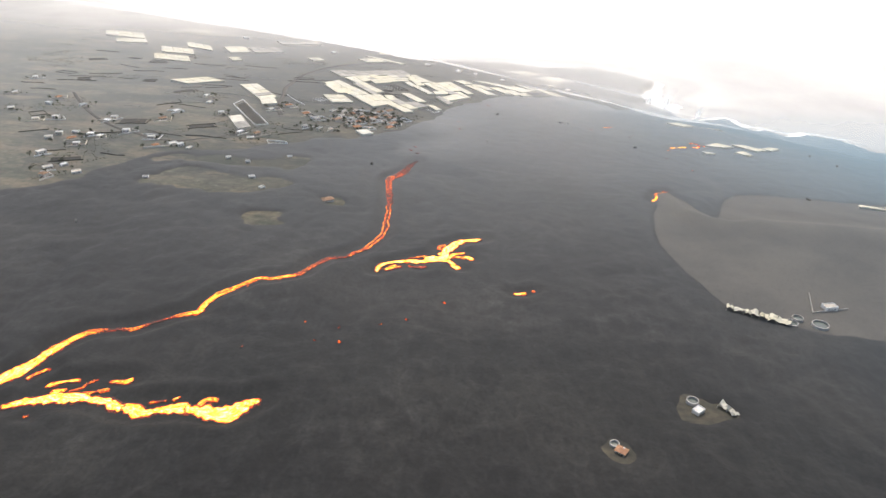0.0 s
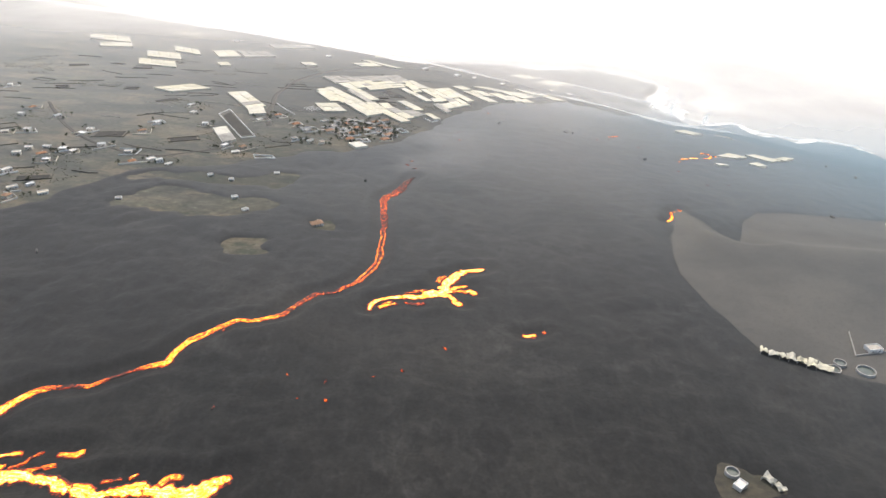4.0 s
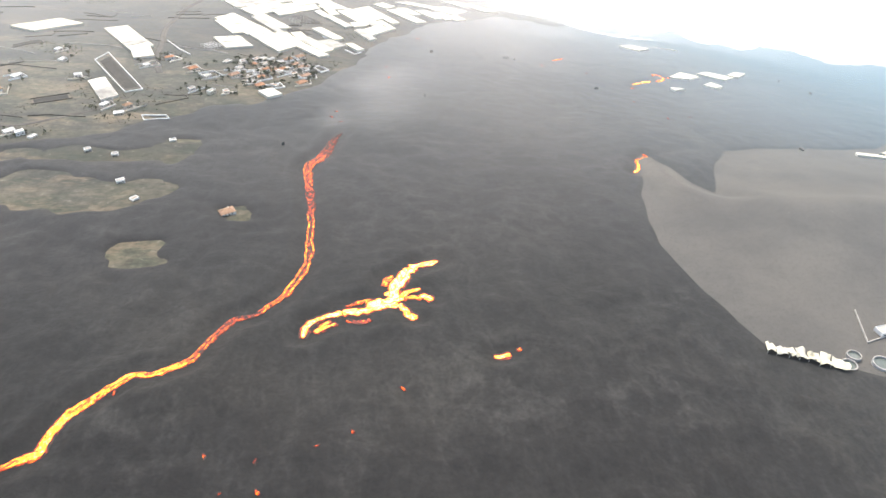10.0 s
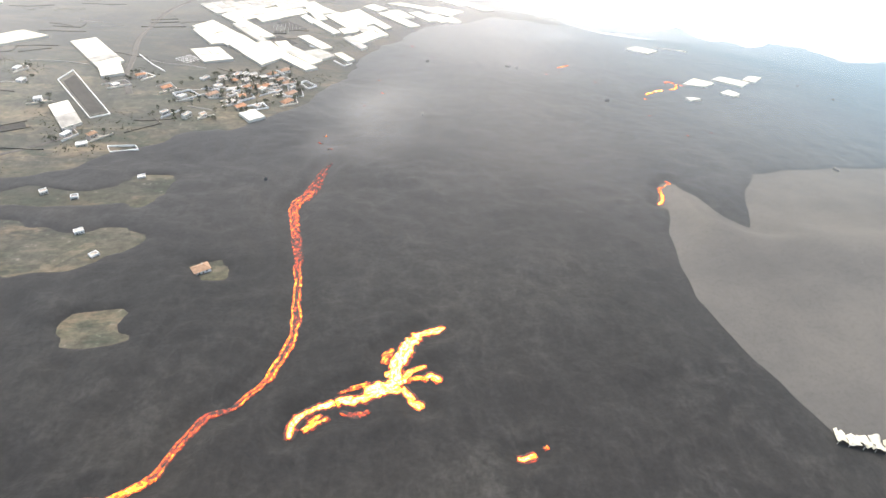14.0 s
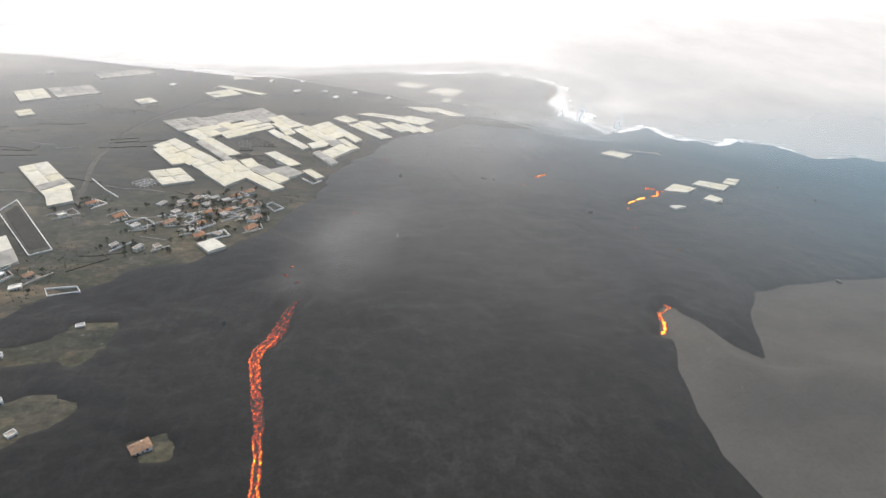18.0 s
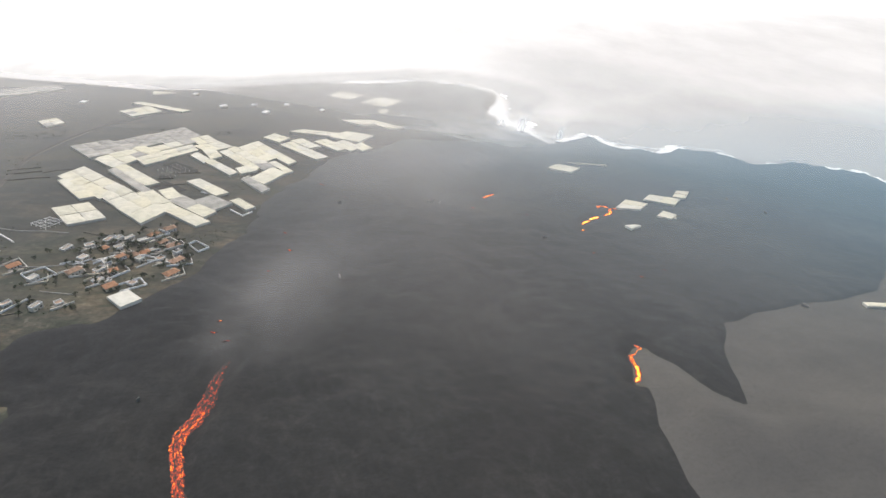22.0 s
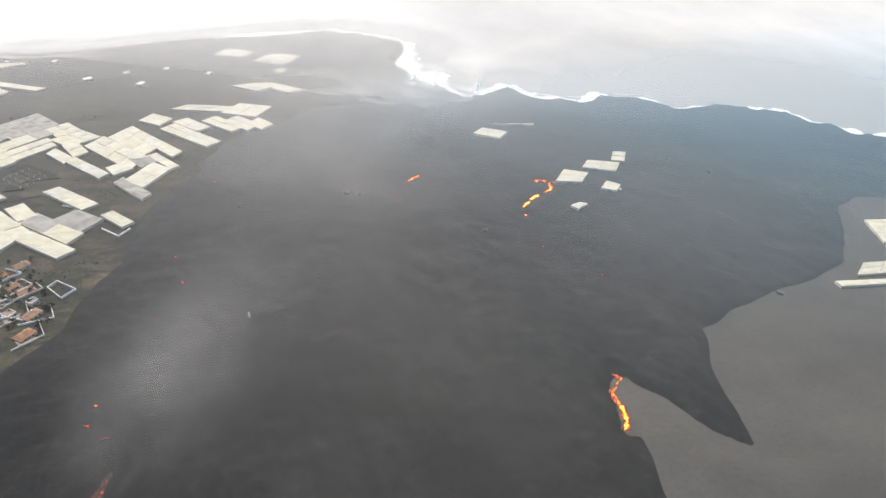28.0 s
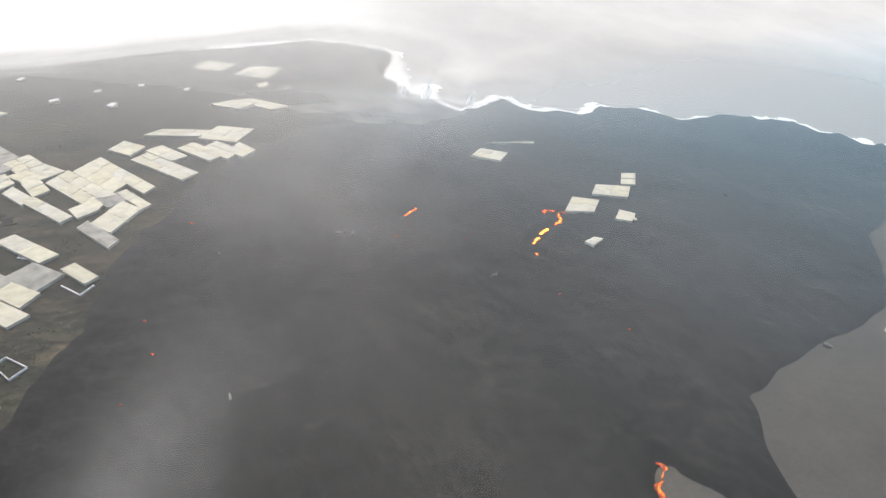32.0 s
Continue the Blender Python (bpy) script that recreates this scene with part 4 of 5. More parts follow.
EAST = [(407, 1339, 14.0, 15.1, 10.7, -18.2), (484, 1415, 5.6, 8.3, 28.3, -13.7), (419, 1136, 14.5, 15.2, 11.3, -8.9), (485, 1170, 13.8, 15.2, 18.7, -7.8), (538, 1205, 14.4, 17.8, 7.8, -3.5),
        (447, 1095, 9.9, 9.3, 6.1, -5.4), (373, 1050, 8.7, 4.6, 1.4, -4.7)]
BEHIND_CONE = [(673, 904, 14.6, -6.7, -17.1, -23.5), (625, 857, 10.4, -6.2, -27.2, -21.7), (576, 843, 14.2, 7.9, 21.0, -4.9), (535, 824, 28.4, -8.1, -1.6, -4.4)]
for rows, cover, words in ((MAIN_A, M_CLOTH, "cream cloth-covered banana greenhouse on dark farmland"), (MAIN_B, M_CLOTH, "cream cloth-covered banana greenhouse on dark farmland"),
                           (MAIN_C, M_CLOTH, "cream cloth-covered banana greenhouse beside the lava edge"), (FADED, M_NET, "greenhouse with torn grey faded netting"),
                           (NORTH, M_CLOTH, "pale cloth-covered greenhouse near the coast"), (WEST, M_CLOTH, "white cloth-covered greenhouse among dark fields"),
                           (EAST, M_CLOTH, "cream greenhouse still standing amid black lava"), (BEHIND_CONE, M_CLOTH, "white greenhouse beyond the grey cinder slope")):
    for row in rows:
        greenhouse(*row, cover, words)


def house(cx, cy, long, deep, tall, turn, kind, label, group="village houses", top=None):
    """A small house: plastered body, tiled hip roof or flat roof with parapet, door, windows, sometimes a chimney."""
    z = min(height(cx + a * deep / 2, cy + b * deep / 2) for a in (-1, 1) for b in (-1, 1)) - 0.3
    ob = empty("house", cx, cy, z, label, "house", group)
    ob.rotation_euler = (0, 0, radians(turn))
    a, b = long / 2, deep / 2
    part("wall", *box(0, 0, tall / 2, a, b, tall / 2), M_PLASTER, ob)
    if kind == "tiled":
        o, r = 0.6, min(a, b) * 0.55
        v = [(-a - o, -b - o, tall), (a + o, -b - o, tall), (a + o, b + o, tall), (-a - o, b + o, tall), (-a + b * 0.8, 0, tall + r), (a - b * 0.8, 0, tall + r)]
        low = [(x, y, tall - 0.25) for x, y, _ in v[:4]]
        f = [(0, 1, 5, 4), (1, 2, 5), (2, 3, 4, 5), (3, 0, 4), (0, 6, 7, 1), (1, 7, 8, 2), (2, 8, 9, 3), (3, 9, 6, 0), (9, 8, 7, 6)]
        roof = part("roof", v + low, f, M_TILE, ob)
        part("chimney", *box(a * 0.3, b * 0.35, tall + r * 0.7, 0.4, 0.4, 0.9), M_PLASTER, roof)
    else:
        part("roof", *box(0, 0, tall + 0.06, a - 0.3, b - 0.3, 0.06), top or M_FLAT, ob)
        for x, y, hx, hy in ((0, -b + 0.15, a, 0.15), (0, b - 0.15, a, 0.15), (-a + 0.15, 0, 0.15, b - 0.3), (a - 0.15, 0, 0.15, b - 0.3)):
            part("parapet", *box(x, y, tall + 0.4, hx, hy, 0.4), M_WHITE, ob)
    for s in (-1, 1):
        for x in (-a * 0.5, a * 0.5):
            part("window", *box(x, s * b, tall * 0.55, 0.6, 0.05, 0.6), M_GLASS, ob)
    part("door", *box(0, -b - 0.02, 1.05, 0.5, 0.06, 1.05), M_DOOR, ob)
    return ob


def garden_wall(pts, tall=1.8, thick=0.5, label="whitewashed garden wall round a plot", mat=None, closed=True):
    cx, cy = sum(p[0] for p in pts) / len(pts), sum(p[1] for p in pts) / len(pts)
    ob = empty("garden_wall", cx, cy, 0, label, "wall")
    for (ax, ay), (bx, by) in zip(pts, pts[1:] + pts[:1] if closed else pts[1:]):
        dx, dy = bx - ax, by - ay
        d = math.hypot(dx, dy) + 1e-6
        nx, ny = -dy / d * thick / 2, dx / d * thick / 2
        za, zb = height(ax, ay) + tall, height(bx, by) + tall
        v, f = slab([(ax + nx - cx, ay + ny - cy, za), (ax - nx - cx, ay - ny - cy, za), (bx - nx - cx, by - ny - cy, zb), (bx + nx - cx, by + ny - cy, zb)], tall + 1)
        part("wall_run", v, f, mat or M_WHITE, ob)
    return ob


ORANGE = [(-216, 967), (-181, 935), (-136, 959), (-163, 1048), (-142, 1020),
          (-174, 999), (-268, 984), (-134, 983), (-165, 1004), (-149, 1060)]
PALE = [(-245, 956), (-216, 997), (-194, 986), (-183, 993), (-194, 950),
        (-165, 941), (-216, 1025), (-235, 1020), (-302, 1012), (-254, 917),
        (-215, 913), (-230, 908), (-157, 1011), (-184, 965), (-171, 1033),
        (-184, 1039), (-192, 1036), (-202, 1038), (-152, 1030), (-135, 1000),
        (-149, 989), (-166, 987), (-189, 1015), (-202, 1016), (-197, 971)]
for k, (hx, hy) in enumerate(ORANGE):
    house(hx, hy, random.uniform(9, 12.5), random.uniform(7, 9), random.choice((2.8, 3.0, 4.6)), random.uniform(20, 50), "tiled", "plastered house with an orange tiled hip roof")
for k, (hx, hy) in enumerate(PALE):
    tiled = k % 5 == 3
    house(hx, hy, random.uniform(6, 10.5), random.uniform(5, 7.5), random.choice((2.6, 2.8, 4.4)), random.uniform(15, 60), "tiled" if tiled else "flat",
          "pale house with a brown tiled roof" if tiled else "pale plastered house with flat roof and white parapet")
FAR = [(-751, 1080), (-715, 971), (-667, 889), (-586, 930), (-584, 859), (-643, 965), (-634, 925), (-606, 847), (-513, 880), (-514, 862), (-523, 800), (-516, 777), (-502, 798), (-487, 792), (-539, 790),
       (-465, 817), (-426, 804), (-407, 774), (-378, 781), (-390, 786), (-365, 776), (-499, 758), (-541, 770), (-447, 886), (-445, 928), (-434, 1017), (-417, 984), (-381, 934), (-484, 673), (-473, 648),
       (-472, 684), (-446, 664), (-516, 714), (-328, 859), (-308, 840), (-304, 857), (-302, 1014), (-322, 985)]
for k, (hx, hy) in enumerate(FAR):
    house(hx, hy, random.uniform(7, 11), random.uniform(5, 7.5), random.choice((2.6, 2.8, 4.2)), random.uniform(-20, 70), "tiled" if k % 6 == 5 else "flat",
          "scattered farmhouse with brown tiled roof" if k % 6 == 5 else "scattered white farmhouse with flat roof", "scattered farmhouses", M_PLASTER if k % 3 else M_WHITE)
ON_ISLANDS = [(-368, 664), (-257, 688), (-236, 657), (-279, 741), (-305, 748), (-239, 780)]
for hx, hy in ON_ISLANDS:
    house(hx, hy, random.uniform(5, 7), random.uniform(4, 5), 2.8, random.uniform(0, 60), "flat", "white house on spared ground amid black lava", "houses spared by lava")
house(-160, 640, 11, 8, 3.2, 30, "tiled", "pinkish tiled house with lava up to its walls", "houses spared by lava")
house(146, 335, 7, 5, 3.0, 40, "flat", "ruined pale pink house on a spared patch amid lava", "houses spared by lava", M_PLASTER)
house(89, 292, 6, 4.5, 2.6, -35, "tiled", "half-buried house with orange roof at the lava edge", "houses spared by lava")
house(303, 494, 11, 7, 3.4, 10, "flat", "white building on the grey cinder slope", "houses spared by lava")
for hx, hy in [(-60, 2150), (20, 2230), (120, 2260), (-160, 2200), (-230, 2080), (300, 2230), (60, 1960), (-90, 1900), (-20, 2010), (-330, 2150), (-420, 2230), (250, 1930), (-140, 1740), (-60, 1700), (-380, 1720), (-620, 1760)]:
    house(hx, hy, random.uniform(10, 16), random.uniform(8, 11), random.choice((3.3, 6)), random.uniform(0, 90), "flat", "distant white house on the coastal plain", "coastal houses", M_WHITE)

M_SOIL = rough_material("dark_field_soil", [(0.3, (0.022, 0.023, 0.022)), (0.7, (0.040, 0.039, 0.035))], 0.05)


def field(pts, label, rise=0.35):
    """A tilled plot lying on the slope, a grid between four corners."""
    n, v = 9, []
    (ax, ay), (bx, by), (cx, cy), (dx, dy) = pts
    for i in range(n):
        for j in range(n):
            s, t = i / (n - 1), j / (n - 1)
            x = (ax * (1 - s) + bx * s) * (1 - t) + (dx * (1 - s) + cx * s) * t
            y = (ay * (1 - s) + by * s) * (1 - t) + (dy * (1 - s) + cy * s) * t
            edge = i in (0, n - 1) or j in (0, n - 1)
            v.append((x, y, height(x, y) + (-0.4 if edge else rise)))
    ob = part("field", v, [(n * i + j, n * i + n + j, n * i + n + j + 1, n * i + j + 1) for i in range(n - 1) for j in range(n - 1)], M_SOIL)
    return tagged(ob, label, "field", kind="structure")


field([(-381, 993), (-376, 1017), (-306, 909), (-319, 899)], "dark bare field inside a low white wall")
field([(-190, 1200), (-176, 1222), (-142, 1185), (-158, 1166)], "dark bare plot between greenhouses")
field([(-190, 1282), (-172, 1300), (-142, 1268), (-160, 1245)], "dark bare plot between greenhouses")
M_STONE = varied("dark_stone_wall", [(0.075, 0.073, 0.064), (0.10, 0.095, 0.083), (0.13, 0.122, 0.105)], 0.3, 0.95, 0.4)
COVERED = np.array([row[:2] for rows in (MAIN_A, MAIN_B, MAIN_C, FADED, NORTH, WEST) for row in rows])
HOMES = np.array(ORANGE + PALE + FAR)


def open_ground(x, y, gap):
    """True where neither lava, greenhouse nor house lies within gap metres."""
    near = min(np.min(np.hypot(COVERED[:, 0] - x, COVERED[:, 1] - y)) - 14, np.min(np.hypot(HOMES[:, 0] - x, HOMES[:, 1] - y)))
    return near > gap and float(lava_reach(np.array([x]), np.array([y]))[0]) < -gap


plots = random.Random(11)
made = 0
while made < 26:
    x, y = plots.uniform(-760, -150), plots.uniform(690, 1330)
    w, d, t = plots.uniform(9, 20), plots.uniform(6, 13), radians(plots.uniform(25, 45) if plots.random() < 0.7 else plots.uniform(-10, 20))
    if not open_ground(x, y, w + 4):
        continue
    made += 1
    q = [(x + a * w * math.cos(t) - b * d * math.sin(t), y + a * w * math.sin(t) + b * d * math.cos(t)) for a, b in ((-1, -1), (1, -1), (1, 1), (-1, 1))]
    if made % 2:
        field(q, "dark bare plot on the old farmland", 0.3)
    garden_wall(q if made % 3 == 0 else q[:3], plots.uniform(0.7, 1.1), 0.6, "low dark stone wall round a farm plot", M_STONE, made % 3 == 0)
made = 0
while made < 40:
    x, y = plots.uniform(-820, -120), plots.uniform(680, 1400)
    if not open_ground(x, y, 16):
        continue
    made += 1
    t, run, pts = radians(plots.gauss(8, 16)), plots.uniform(14, 34), []
    for a in (-1, -0.33, 0.33, 1):
        pts.append((x + a * run * math.cos(t) + plots.uniform(-2, 2), y + a * run * math.sin(t) + plots.uniform(-2.5, 2.5)))
    garden_wall(pts, plots.uniform(0.6, 1.0), 0.6, "weathered stone terrace wall along a slope", M_STONE if made % 4 else M_CONCRETE, False)
M_PATIO = varied("pale_paving", [(0.20, 0.19, 0.17), (0.30, 0.28, 0.25), (0.16, 0.15, 0.14), (0.26, 0.20, 0.16)], 0.4, 0.9, 0.4)
for k, (hx, hy) in enumerate(ORANGE + PALE + FAR):
    t = radians(random.uniform(15, 60))
    w, d = random.uniform(8, 13), random.uniform(6, 10)
    spot = [(hx + random.uniform(-3, 3) + a * w * math.cos(t) - b * d * math.sin(t), hy + random.uniform(-3, 3) + a * w * math.sin(t) + b * d * math.cos(t)) for a, b in ((-1, -1), (1, -1), (1, 1), (-1, 1))]
    if min(-float(lava_reach(np.array([x]), np.array([y]))[0]) for x, y in spot) < 1:
        continue
    if k % 4 != 1:
        garden_wall(spot[: random.choice((2, 3, 3, 4))], random.uniform(1.2, 2.0), 0.5, "low pale wall round a house plot", M_WHITE if k % 2 else M_PLASTER, False)
    if k % 2 == 0:
        mx, my = (spot[0][0] + spot[1][0]) / 2, (spot[0][1] + spot[1][1]) / 2
        q = [(x * 0.5 + mx * 0.5, y * 0.5 + my * 0.5) for x, y in spot]
        px, py = sum(x for x, _ in q) / 4, sum(y for _, y in q) / 4
        ob = part("patio", *slab([(x - px, y - py, height(x, y) + 0.25) for x, y in q], 1.2), M_PATIO)
        ob.location = (px, py, 0)
        tagged(ob, "paved terrace beside a house", "terrace", "house terraces")


def bare_frame(cx, cy, ux, uy, vx, vy, label, mat, half):
    """A greenhouse stripped of its cloth: rows of posts carrying rails."""
    ob = empty("bare_greenhouse", cx, cy, 0, label, "greenhouse frame")
    rows = []
    for i in range(5):
        row = []
        for j in range(4):
            a, b = -1 + i / 2, -1 + 2 * j / 3
            x, y = a * ux + b * vx, a * uy + b * vy
            z = height(cx + x, cy + y)
            part("post", *box(x, y, z + 1.4, 0.12, 0.12, 1.6), M_WHITE, ob)
            row.append((x, y, z + 3.0))
        rows.append(row)
    for row in rows + [list(c) for c in zip(*rows)]:
        for (ax, ay, az), (bx, by, bz) in zip(row, row[1:]):
            d = math.hypot(bx - ax, by - ay)
            nx, ny = -(by - ay) / d * half, (bx - ax) / d * half
            part("rail", *slab([(ax + nx, ay + ny, az), (ax - nx, ay - ny, az), (bx - nx, by - ny, bz), (bx + nx, by + ny, bz)], 0.2), mat, ob)


bare_frame(-266, 1080, 6, 9, 8, -6, "bare white greenhouse frame without its cloth", M_WHITE, 0.18)
bare_frame(-168, 1252, 10, 12, 9, -13, "bare grey greenhouse frame without its cloth", M_NET, 0.1)
garden_wall([(-258, 968), (-243, 980), (-229, 965), (-245, 951)])
garden_wall([(-128, 1022), (-122, 1030), (-108, 1013), (-117, 1002)])
garden_wall([(-383, 991), (-377, 1020), (-304, 908), (-319, 896)], 1.2, 0.7, "low white wall round a dark field")
garden_wall([(-285, 838), (-262, 842), (-256, 832), (-280, 828)], 1.6)
garden_wall([(-326, 1090), (-302, 1056), (-283, 1035)], 1.2, 0.8, "pale field boundary wall", None, False)
garden_wall([(-232, 985), (-222, 990), (-210, 983)], 1.6, 0.5, "white garden wall beside a house", None, False)
garden_wall([(-205, 984), (-190, 1000), (-180, 992)], 1.6, 0.5, "white garden wall beside a house", None, False)
garden_wall([(-176, 940), (-160, 952), (-155, 940)], 1.6, 0.5, "white garden wall beside a house", None, False)
garden_wall([(-160, 985), (-148, 985), (-139, 978)], 1.6, 0.5, "white garden wall beside a house", None, False)
garden_wall([(295, 516), (285, 484), (320, 496)], 1.2, 0.5, "pale wall along a track on the cinder slope", M_CONCRETE, False)
garden_wall([(-94, 1120), (-80, 1100), (-70, 1112)], 1.4, 0.9, "pale wall at the lava edge", None, False)
garden_wall([(-130, 1180), (-115, 1172), (-108, 1180)], 1.2, 0.8, "pale wall between greenhouses", None, False)


def tank(cx, cy, r, label):
    """A round open water tank with a concrete ring wall."""
    z = height(cx, cy) - 0.5
    ob = empty("water_tank", cx, cy, z, label, "water tank", "round water tanks")
    n, v = 24, []
    for rad, h in ((r, 0), (r, 3.2), (r - 0.6, 3.2), (r - 0.6, 1.6)):
        v += [(rad * math.cos(2 * math.pi * k / n), rad * math.sin(2 * math.pi * k / n), h) for k in range(n)]
    part("ring_wall", v, [(q * n + k, q * n + (k + 1) % n, (q + 1) * n + (k + 1) % n, (q + 1) * n + k) for q in range(3) for k in range(n)], M_CONCRETE, ob)
    part("water", [((r - 0.5) * math.cos(2 * math.pi * k / n), (r - 0.5) * math.sin(2 * math.pi * k / n), 1.8) for k in range(n)], [tuple(range(n))], M_TANKWATER, ob)


for tx, ty, tr in ((266, 470, 4.5), (258, 462, 5), (281, 462, 6.5), (145, 345, 4), (86, 298, 3), (-330, 872, 6)):
    tank(tx, ty, tr, "round open concrete water tank at the lava edge")


def ruin(pts, wide, label):
    """A wrecked greenhouse: crumpled cloth sheets over bent posts along a line."""
    line = spline(pts, 6.0)
    cx, cy = line[:, 0].mean(), line[:, 1].mean()
    ob = empty("wrecked_greenhouse", cx, cy, 0, label, "greenhouse")
    for k in range(len(line) - 1):
        (ax, ay), (bx, by) = line[k], line[k + 1]
        d = math.hypot(bx - ax, by - ay)
        nx, ny = -(by - ay) / d, (bx - ax) / d
        v, m = [], 5
        w0, w1 = random.uniform(-0.6, -0.4) * wide, random.uniform(0.35, 0.6) * wide
        for i in range(m):
            for j in range(m):
                px, py = ax + (bx - ax) * i / (m - 1) * 0.96, ay + (by - ay) * i / (m - 1) * 0.96
                w = w0 + (w1 - w0) * j / (m - 1)
                px, py = px + nx * w, py + ny * w
                v.append((px - cx, py - cy, height(px, py) + random.uniform(1.2, 4.2)))
        f = [(i * m + j, i * m + j + 1, i * m + m + j + 1, i * m + m + j) for i in range(m - 1) for j in range(m - 1)]
        n = len(v)
        part("torn_sheet", v + [(a, b, c - 0.15) for a, b, c in v], f + [tuple(n + q for q in g[::-1]) for g in f], M_CLOTH, ob)
        part("post", *box(ax - cx + nx * w0, ay - cy + ny * w0, height(ax, ay) + 1.5, 0.15, 0.15, 2.0), M_CONCRETE, ob)


ruin([(210, 477), (222, 473), (235, 470), (247, 464), (256, 458)], 11, "long wrecked greenhouse of crumpled white sheets at the lava edge")
ruin([(163, 345), (168, 340), (171, 334)], 5, "wrecked white greenhouse frame amid lava")
ruin([(448, 1092), (456, 1086)], 9, "wrecked greenhouse half buried in lava")
for rx, ry, rl in [(140, 1141, 6), (152, 1134, 5), (29, 1129, 4), (11, 934, 5), (246, 1020, 5), (-134, 774, 2.5), (-378, 542, 3), (146, 1145, 4), (600, 1180, 6), (620, 1120, 5), (440, 838, 6)]:
    z = height(rx, ry)
    t = random.uniform(0, 3)
    c, s = math.cos(t), math.sin(t)
    q = [(0.55 * (c * a * rl - s * b * 1.5), 0.55 * (s * a * rl + c * b * 1.5), 2.6 + 0.5 * a - 0.5 * b) for a, b in ((-1, -0.5), (0.1, -1), (1, -0.3), (0.8, 0.7), (-0.2, 1), (-0.9, 0.6))]
    ob = part("buried_roof", *slab(q, 3.5), M_RUBBLE)
    ob.location = (rx, ry, z)
    tagged(ob, "pale roof corner sticking out of black lava", "roof", "buried roofs")


# ---- roads ----
def road(pts, wide, label):
    line = spline(pts, 8.0)
    d = np.gradient(line, axis=0)
    d /= np.linalg.norm(d, axis=1)[:, None]
    rows = []
    for c in (-1, -0.5, 0, 0.5, 1):
        x, y = line[:, 0] - d[:, 1] * c * wide / 2, line[:, 1] + d[:, 0] * c * wide / 2
        rows.append(np.stack([x, y, surface(x, y) + (0.5 if abs(c) < 1 else -0.3)], 1))
    g = np.stack(rows, 1)
    n = len(line)
    me = bpy.data.meshes.new("road")
    me.from_pydata(g.reshape(-1, 3).tolist(), [], [(5 * i + j, 5 * i + j + 1, 5 * i + 6 + j, 5 * i + 5 + j) for i in range(n - 1) for j in range(4)])
    me.materials.append(M_ROAD)
    tagged(new("road", me), label, "road", kind="structure")


road([(-300, 1520), (-330, 1420), (-352, 1330), (-352, 1230), (-345, 1150), (-330, 1080), (-318, 1010), (-300, 960)], 9, "pale dusty road winding down the slope")
road([(-300, 1520), (-240, 1620), (-150, 1720), (0, 1800), (160, 1900)], 7, "pale road towards the coast")
road([(-640, 1000), (-560, 900), (-480, 830), (-400, 800), (-330, 850)], 6, "dusty village road")

# ---- trees and scrub ----
def tree(x, y, tall, label):
    z = height(x, y)
    ob = empty("tree", x, y, z - 0.2, label, "tree", "garden trees")
    n, v = 6, []
    for h, r in ((0, 0.30), (tall * 0.35, 0.2), (tall * 0.75, 0.08)):
        v += [(r * math.cos(2 * math.pi * k / n) + 0.15 * h / tall, r * math.sin(2 * math.pi * k / n), h) for k in range(n)]
    part("trunk", v, [(q * n + k, q * n + (k + 1) % n, q * n + n + (k + 1) % n, q * n + n + k) for q in (0, 1) for k in range(n)], M_TRUNK, ob)
    v, f = [], []
    lumps = [(random.gauss(0, tall * 0.2), random.gauss(0, tall * 0.2), tall * random.uniform(0.5, 0.95), tall * random.uniform(0.12, 0.22)) for _ in range(6)]
    for _ in range(150):
        lx, ly, lz, lr = random.choice(lumps)
        c = Vector((lx, ly, lz)) + Vector((random.gauss(0, 1), random.gauss(0, 1), random.gauss(0, 0.8))).normalized() * lr * random.uniform(0.6, 1.1)
        a = Vector((random.gauss(0, 1), random.gauss(0, 1), random.gauss(0, 0.6))).normalized() * 0.5
        b = a.cross(Vector((random.gauss(0, 1), random.gauss(0, 1), 1))).normalized() * 0.35
        i = len(v)
        v += [c - a, c + b, c + a, c - b]
        f.append((i, i + 1, i + 2, i + 3))
    part("crown", v, f, M_LEAF, ob)
    return ob


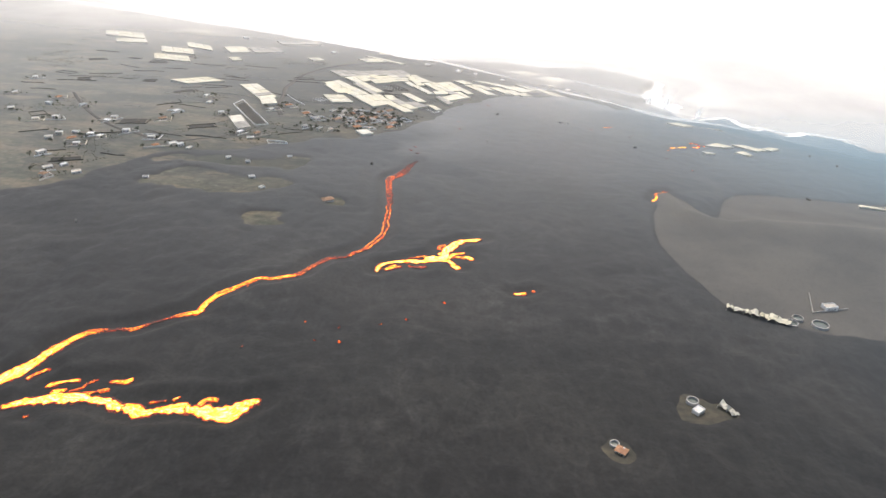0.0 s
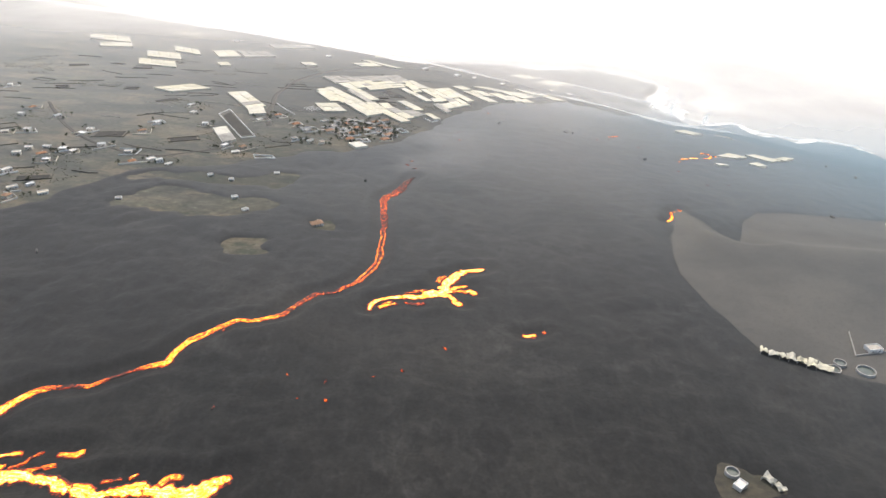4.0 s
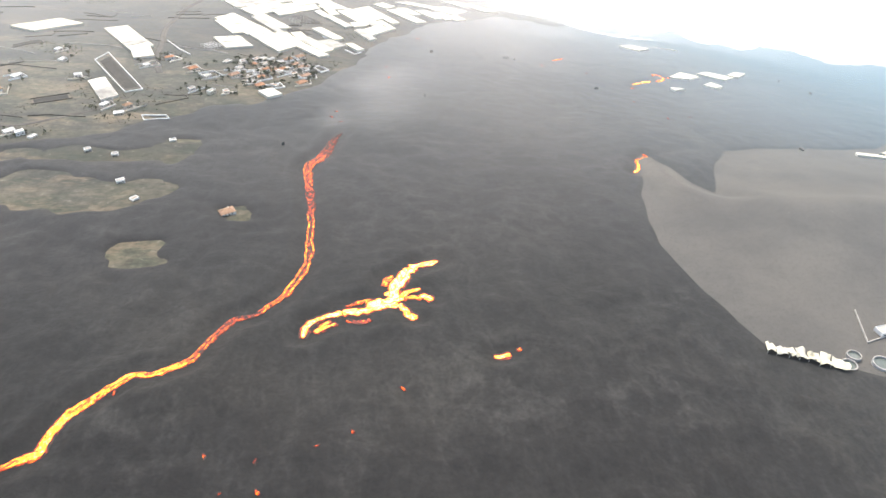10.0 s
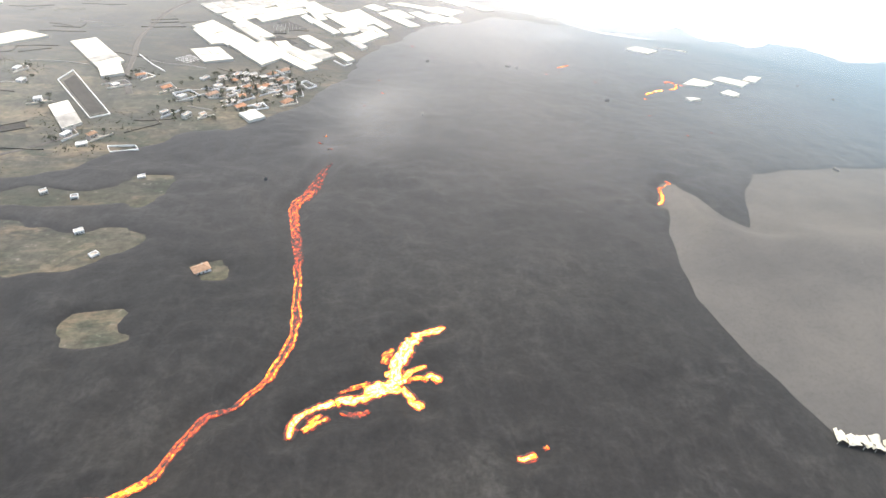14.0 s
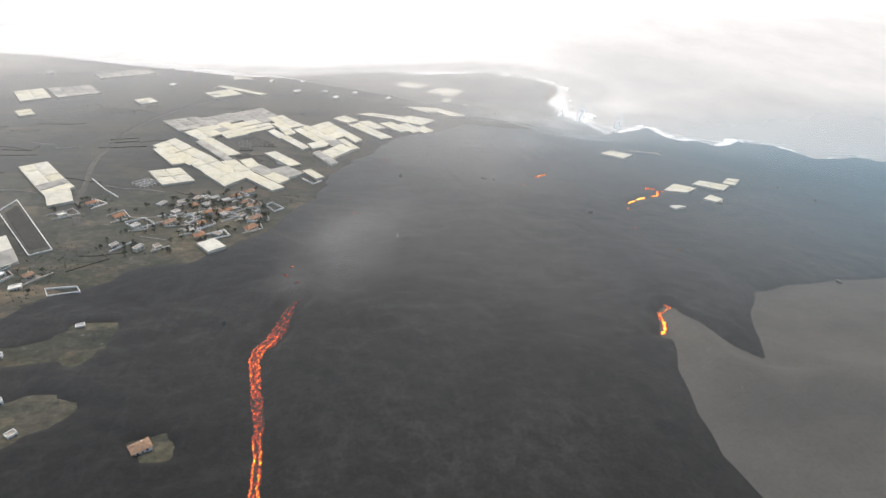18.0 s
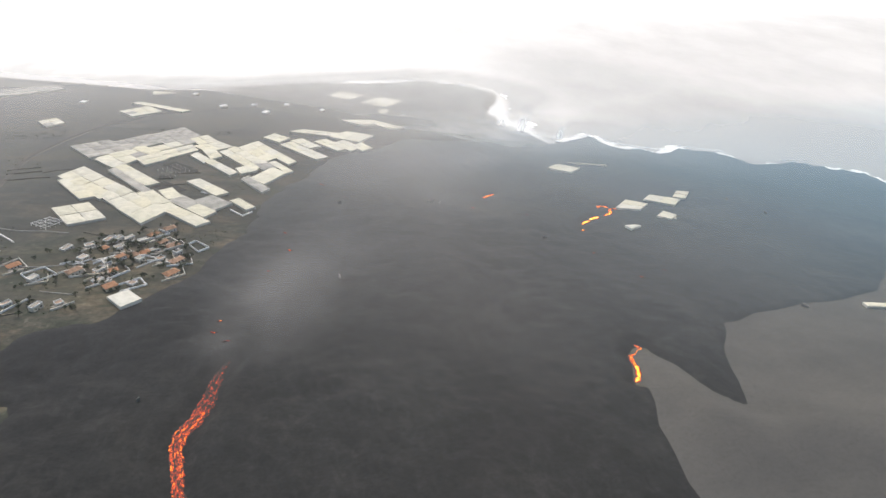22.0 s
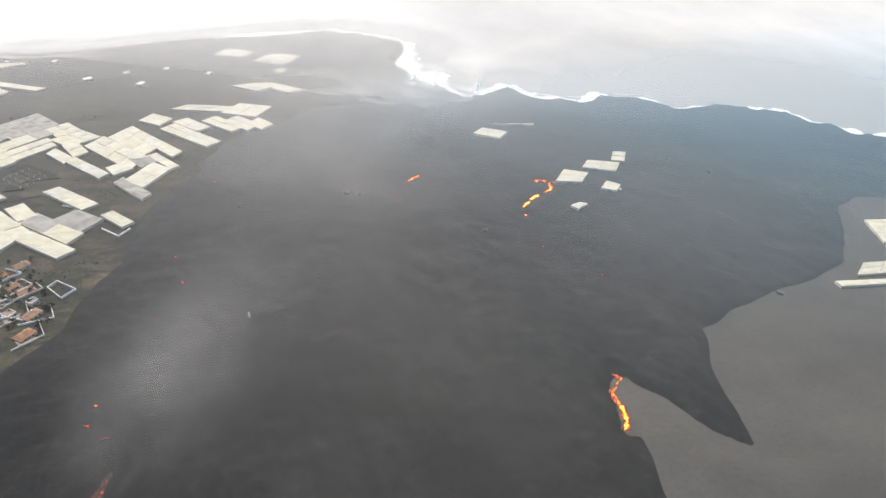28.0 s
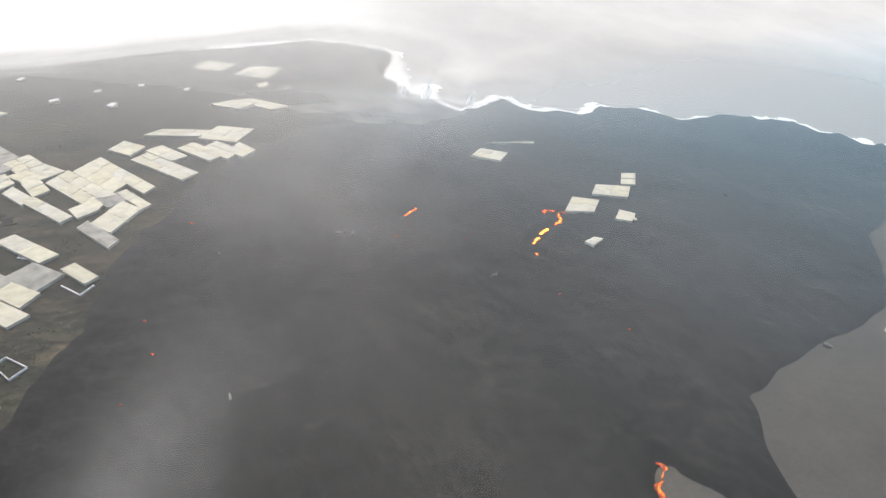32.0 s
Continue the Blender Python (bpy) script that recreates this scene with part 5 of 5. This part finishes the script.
models = [tree(-225, 945, 5.5, "small leafy garden tree among the houses"), tree(-172, 972, 4.5, "small leafy garden tree among the houses"), tree(-150, 1010, 6.5, "leafy garden tree among the houses")]
for k, (hx, hy) in enumerate(ORANGE + PALE + FAR):
    for _ in range(5 if k < 35 else 2):
        x, y = hx + random.choice((-1, 1)) * random.uniform(5, 15), hy + random.choice((-1, 1)) * random.uniform(6, 13)
        if float(lava_reach(np.array([x]), np.array([y]))[0]) < -3:
            s = random.uniform(0.65, 1.05)
            o = copy_thing(random.choice(models), Matrix.Translation((x, y, height(x, y) - 0.2)) @ Matrix.Rotation(random.uniform(0, 6.28), 4, "Z"))
            o.scale = (s, s, s)

v, f = [], []
rng = np.random.RandomState(5)
sx, sy = rng.uniform(-900, 0, 40000), rng.uniform(560, 1500, 40000)
homes = np.array(ORANGE + PALE + FAR)
near = np.min((sx[:, None] - homes[None, :, 0]) ** 2 + (sy[:, None] - homes[None, :, 1]) ** 2, 1)
thick = wave(sx, sy, 60, 61) + 0.6 * wave(sx, sy, 20, 62) + 1.1 * np.exp(-near / 26 ** 2)
ok = (lava_reach(sx, sy) < -4) & (thick > 0.8)
sx, sy = sx[ok][:4500], sy[ok][:4500]
sz = surface(sx, sy)
for x, y, z in zip(sx, sy, sz):
    r = rng.uniform(0.3, 0.8)
    i = len(v)
    ring = [(x + r * math.cos(k * 1.2566 + x) * rng.uniform(0.7, 1.2), y + r * math.sin(k * 1.2566 + x) * rng.uniform(0.7, 1.2), z - 0.2) for k in range(5)]
    mid = [(x + 0.7 * (a - x) + rng.uniform(-0.3, 0.3), y + 0.7 * (b - y), z + r * rng.uniform(0.7, 1.1)) for a, b, _ in ring]
    v += ring + mid
    f += [(i + k, i + (k + 1) % 5, i + 5 + (k + 1) % 5, i + 5 + k) for k in range(5)] + [tuple(i + 5 + k for k in range(5))]
tagged(part("scrub", v, f, M_SCRUB), "low olive scrub scattered over the old fields", "scrub", kind="stuff")

# ---- surf ----
xs, ys = np.arange(-260, 1420, 4.5), np.arange(1010, 2560, 4.5)
gx, gy = np.meshgrid(xs, ys)
_, dc = land_height(gx, gy)
wide = 11 + 11 * (wave(gx, gy, 90, 71) + 0.5) + 9 * wave(gx, gy, 20, 72) + 6 * wave(gx, gy, 9, 77)
near = np.exp(-((gx - 520) ** 2 + (gy - 1900) ** 2) / 170 ** 2)
wide = wide + 26 * near * (1 + wave(gx, gy, 40, 73))
keep = (dc < 1) & (dc > -np.maximum(wide, 2))
tagged(sheet("surf", xs, ys, 2.0 + 0.5 * wave(gx, gy, 12, 76), M_FOAM, keep), "white surf breaking along the rocky shore", "surf", kind="stuff")
